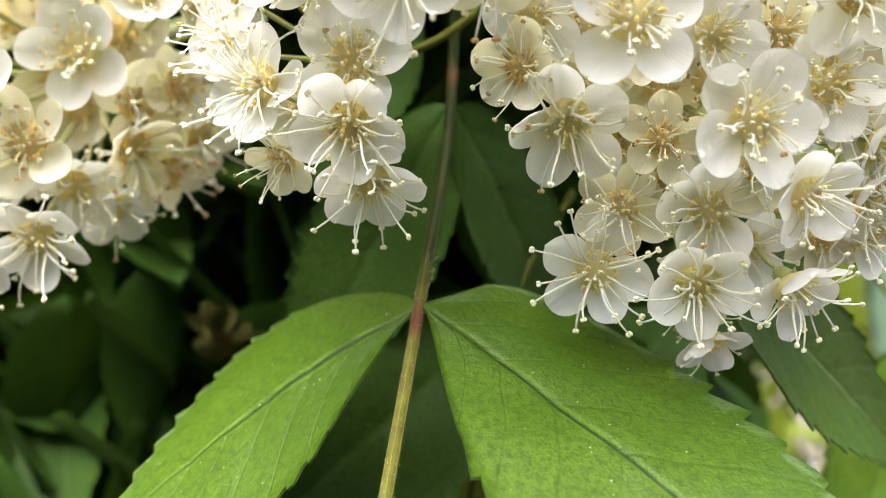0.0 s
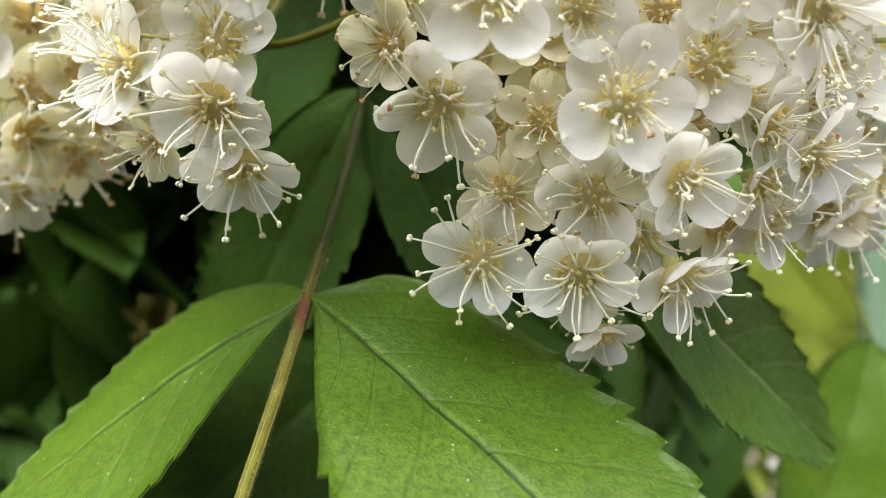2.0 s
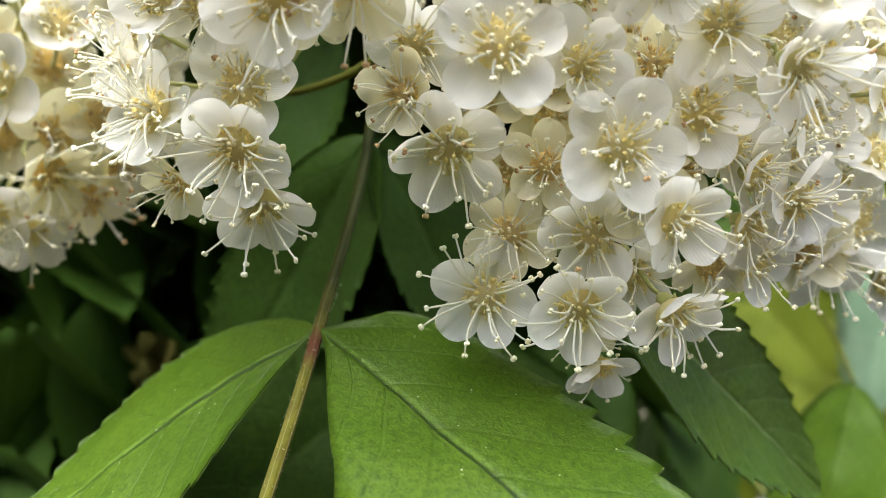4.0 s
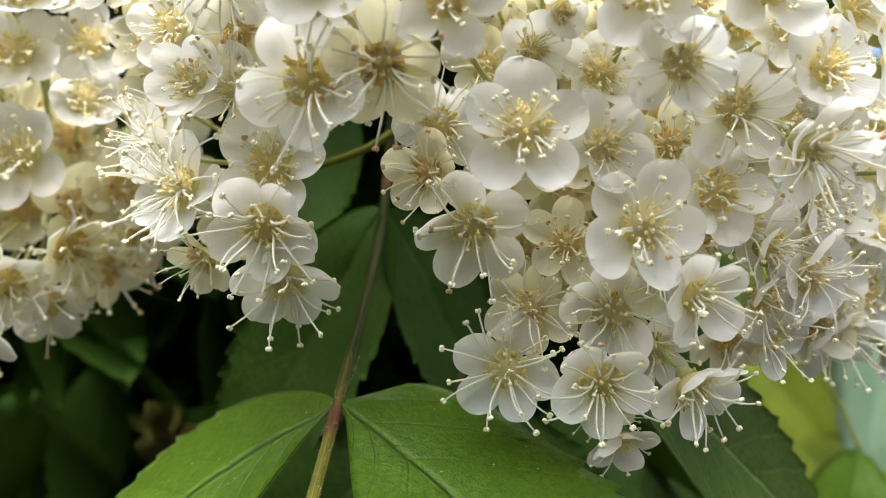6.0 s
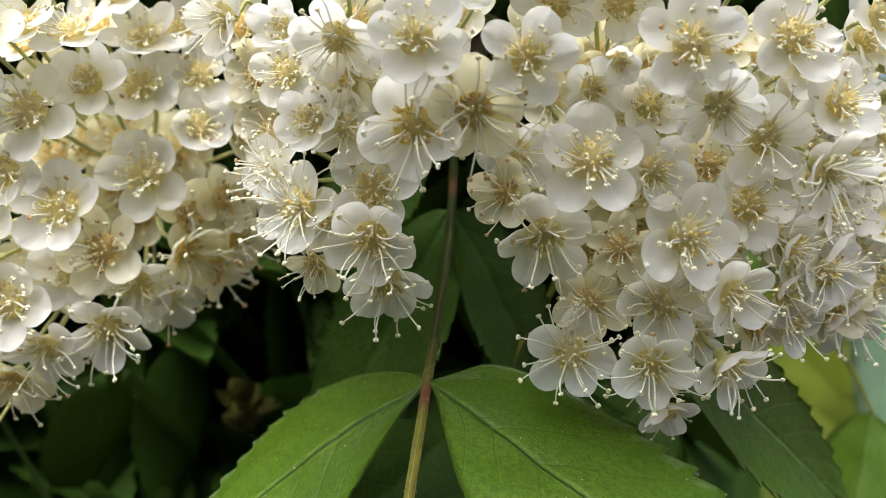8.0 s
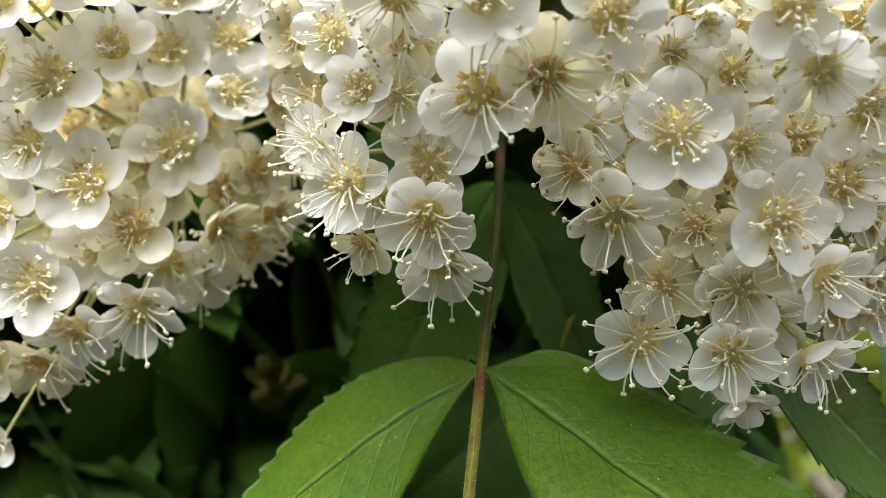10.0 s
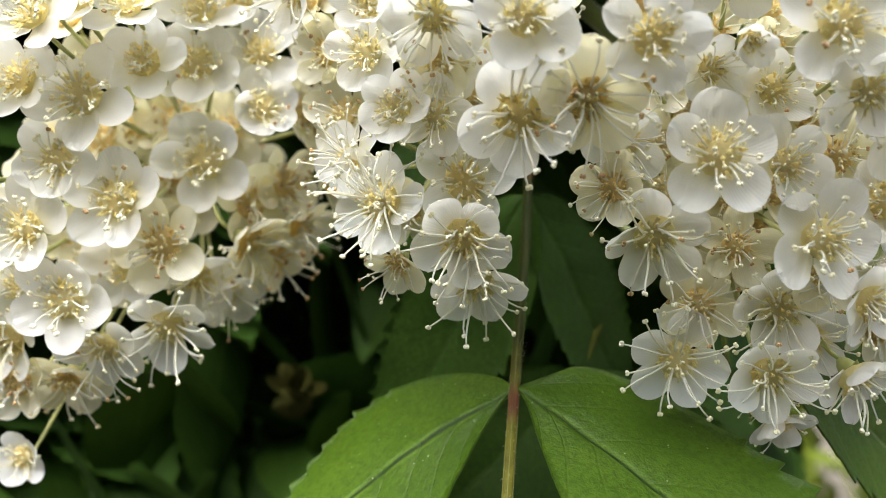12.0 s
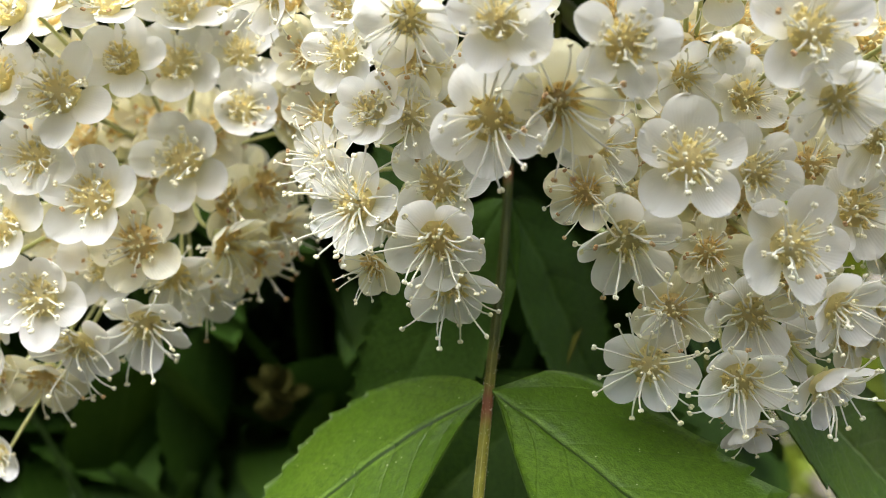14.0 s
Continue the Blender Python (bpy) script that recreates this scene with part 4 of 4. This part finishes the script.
main_flower(13.8, 66.5, 8.3, -0.13, -0.22, 0.92, 8.6, 70, 20, 2, count=8)
main_flower(28.5, 56.8, 29.8, 0.07, 0.17, 0.97, 7.4, 66, 20, 2, count=8)
main_flower(15.3, 60.2, 29.7, 0.03, -0.17, 0.95, 7.8, 23, 20, 2, count=8)
main_flower(40.7, 61.0, 19.5, 0.42, -0.08, 0.85, 7.9, 14, 20, 2, count=8)
main_flower(-0.2, 59.5, 22.4, -0.03, -0.32, 0.93, 7.7, 30, 20, 2, count=8)
main_flower(17.0, 61.5, 12.7, 0.02, 0, 0.98, 8.0, 65, 20, 2, count=8)
main_flower(33.1, 60.8, 15.3, 0.17, -0.17, 0.92, 7.9, 0, 20, 2, count=8)
main_flower(30.0, 60.2, 24.0, 0.07, -0.23, 0.93, 7.8, 48, 20, 2, count=8)
main_flower(20.6, 58.5, 27.4, 0.03, -0.13, 0.95, 7.6, 56, 20, 2, count=8)
main_flower(12.4, 62.0, 21.7, 0, -0.1, 0.97, 8.0, 35, 20, 2, count=8)
main_flower(23.9, 58.8, 24.1, 0, -0.13, 0.95, 7.7, 17, 20, 2, count=8)
main_flower(30.4, 64.7, 7.9, 0.43, -0.33, 0.77, 8.4, 34, 20, 2, count=8)
main_flower(17.4, 62.2, 24.8, 0, -0.23, 0.93, 8.1, 30, 20, 2, count=8)
main_flower(25.0, 60.5, 19.4, 0.03, -0.23, 0.93, 7.9, 48, 20, 2, count=8)
main_flower(-7.9, 60.5, 34.4, -0.17, 0.08, 0.9, 7.9, 16, 20, 2, count=8)
main_flower(37.9, 60.2, 30.6, 0.27, 0.17, 0.92, 7.8, 2, 20, 2, count=8)
main_flower(36.1, 64.2, 11.7, 0.45, -0.3, 0.78, 8.3, 21, 20, 2, count=8)
main_flower(16.2, 60.8, 16.0, 0.05, 0, 0.98, 7.9, 12, 20, 2, count=8)
main_flower(9.0, 58.8, 24.6, 0.02, -0.23, 0.95, 7.7, 13, 20, 2, count=8)
main_flower(15.7, 62.0, 20.9, 0, -0.03, 0.98, 8.0, 8, 20, 2, count=8)
main_flower(19.1, 67.2, 5.3, -0.17, -0.15, 0.93, 8.7, 37, 20, 2, count=8)
main_flower(-0.6, 58.0, 32.1, -0.05, 0.23, 0.95, 7.6, 61, 20, 2, count=8)
main_flower(14.1, 60.5, 34.4, 0.03, 0.12, 0.97, 7.9, 15, 20, 2, count=8)
main_flower(-20.5, 65.5, 29.6, -0.4, -0.02, 0.87, 8.5, 17, 20, 2, count=8)
main_flower(43.9, 62.3, 27.8, 0.47, 0.07, 0.85, 8.1, 6, 20, 2, count=8)
main_flower(27.2, 62.8, 10.8, 0.15, -0.05, 0.95, 8.1, 37, 20, 2, count=8)
main_flower(-5.4, 61.7, 23.8, -0.07, -0.28, 0.93, 8.0, 64, 20, 2, count=8)
round_flower(-37.6, 82.0, 14.2, 0.04, 0.06, 0.98, 11.2, 32, 20, 2, count=8)
round_flower(-47.0, 76.3, 22.4, -0.09, 0.09, 1, 10.5, 25, 20, 2, count=8)
round_flower(-48.2, 77.2, 16.2, -0.09, 0.07, 1, 10.6, 32, 20, 2, count=8)
round_flower(-46.9, 68.3, 35.7, -0.13, 0.54, 0.9, 9.6, 3, 20, 2, count=8)
round_flower(-39.8, 73.3, 39.8, -0.03, 0.56, 0.88, 10.2, 62, 20, 2, count=8)
round_flower(-53.7, 76.7, 21.5, -0.19, 0.07, 0.98, 10.6, 0, 20, 2, count=8)
round_flower(-43.4, 79.0, 24.5, -0.03, 0.16, 1, 10.8, 28, 20, 2, count=8)
round_flower(-37.4, 88.3, 28.0, 0.06, 0.16, 1, 12.0, 12, 20, 2, count=8)
round_flower(-60.0, 78.3, 3.0, -0.33, -0.19, 0.92, 10.8, 54, 20, 2, count=8)
round_flower(-32.5, 90.0, 19.9, 0.56, -0.03, 0.76, 12.2, 9, 20, 2, count=8)
round_flower(-51.5, 78.7, 8.4, -0.09, 0.02, 0.98, 10.8, 39, 20, 2, count=8)
round_flower(-44.0, 69.3, 30.8, -0.09, 0.51, 0.93, 9.7, 6, 20, 2, count=8)
round_flower(-47.2, 80.0, 5.4, -0.06, 0.02, 1, 11.0, 7, 20, 2, count=8)
round_flower(-39.8, 81.8, 18.5, -0.01, 0.12, 1, 11.2, 67, 20, 2, count=8)
round_flower(-57.4, 76.5, 14.2, -0.19, 0.11, 0.98, 10.5, 30, 20, 2, count=8)
main_flower(36.0, 61.5, 6.3, 0.5, -0.3, 0.8, 8.4, 30, 22, 1, count=10)
main_flower(37.0, 62.0, 12.4, 0.5, -0.1, 0.85, 8.6, 10, 22, 1)
main_flower(38.5, 62.0, 17.0, 0.5, 0, 0.85, 8.6, 50, 20, 1, count=10)
main_flower(36.8, 60.0, 24.0, 0.4, 0.1, 0.9, 8.4, 20, 20, 1, count=10)
main_flower(33.6, 64.0, 1.6, 0.3, -0.4, 0.85, 7.6, 60, 24, 1, count=10)
main_flower(44.0, 62.0, 26.0, 0.5, 0.1, 0.85, 8.8, 40, 20, 1)
rear_flower(48.5, 68.0, 29.0, 0.4, 0.4, 0.9, 9.2, 20, 20, 1)
rear_flower(40.0, 70.0, 2.6, 0.2, -0.3, 0.9, 8.4, 30, 24, 2, count=10)
rear_flower(41.5, 72.0, 17.5, 0.2, 0.3, 0.95, 9.0, 15, 22, 2, count=10)
main_flower(34.6, 61.0, 18.6, 0.4, 0, 0.9, 7.8, 25, 20, 1, count=10)
main_flower(34.8, 62.0, 24.0, 0.4, 0, 0.9, 8.0, 55, 20, 1, count=10)
main_flower(35.6, 63.0, 10.0, 0.4, -0.2, 0.9, 8.0, 5, 22, 1, count=10)
main_flower(19.8, 62.5, -4.0, 0.0, -0.8, 0.5, 5.4, 40, 30, 2, count=18)
flower(61.3, 130.0, -39.0, -0.3, 0.2, 1, 5.0, 20, 20, 1, spot(64, 150, -34), "single white flower among the leaves behind", "flowers of the rear cluster")
main_flower(35.0, 60.5, 14.6, 0.4, -0.1, 0.9, 7.2, 35, 20, 1, count=10)
main_flower(-17.4, 67.0, 22.0, -0.3, 0, 0.9, 8.2, 15, 22, 2, count=10)
main_flower(-15.2, 66.0, 28.0, -0.3, 0.1, 0.9, 8.2, 45, 22, 2, count=10)
main_flower(1.8, 64.0, 33.0, 0, 0.1, 1, 8.4, 20, 20, 2, count=10)
main_flower(-20.6, 68.0, 33.6, -0.3, 0.2, 0.9, 8.4, 60, 20, 2, count=10)
main_flower(41.0, 62.0, 28.4, 0.5, 0.2, 0.85, 8.6, 25, 20, 1, count=10)
main_flower(31.4, 62.0, 27.2, 0.2, 0.1, 0.95, 8.4, 40, 20, 2, count=10)
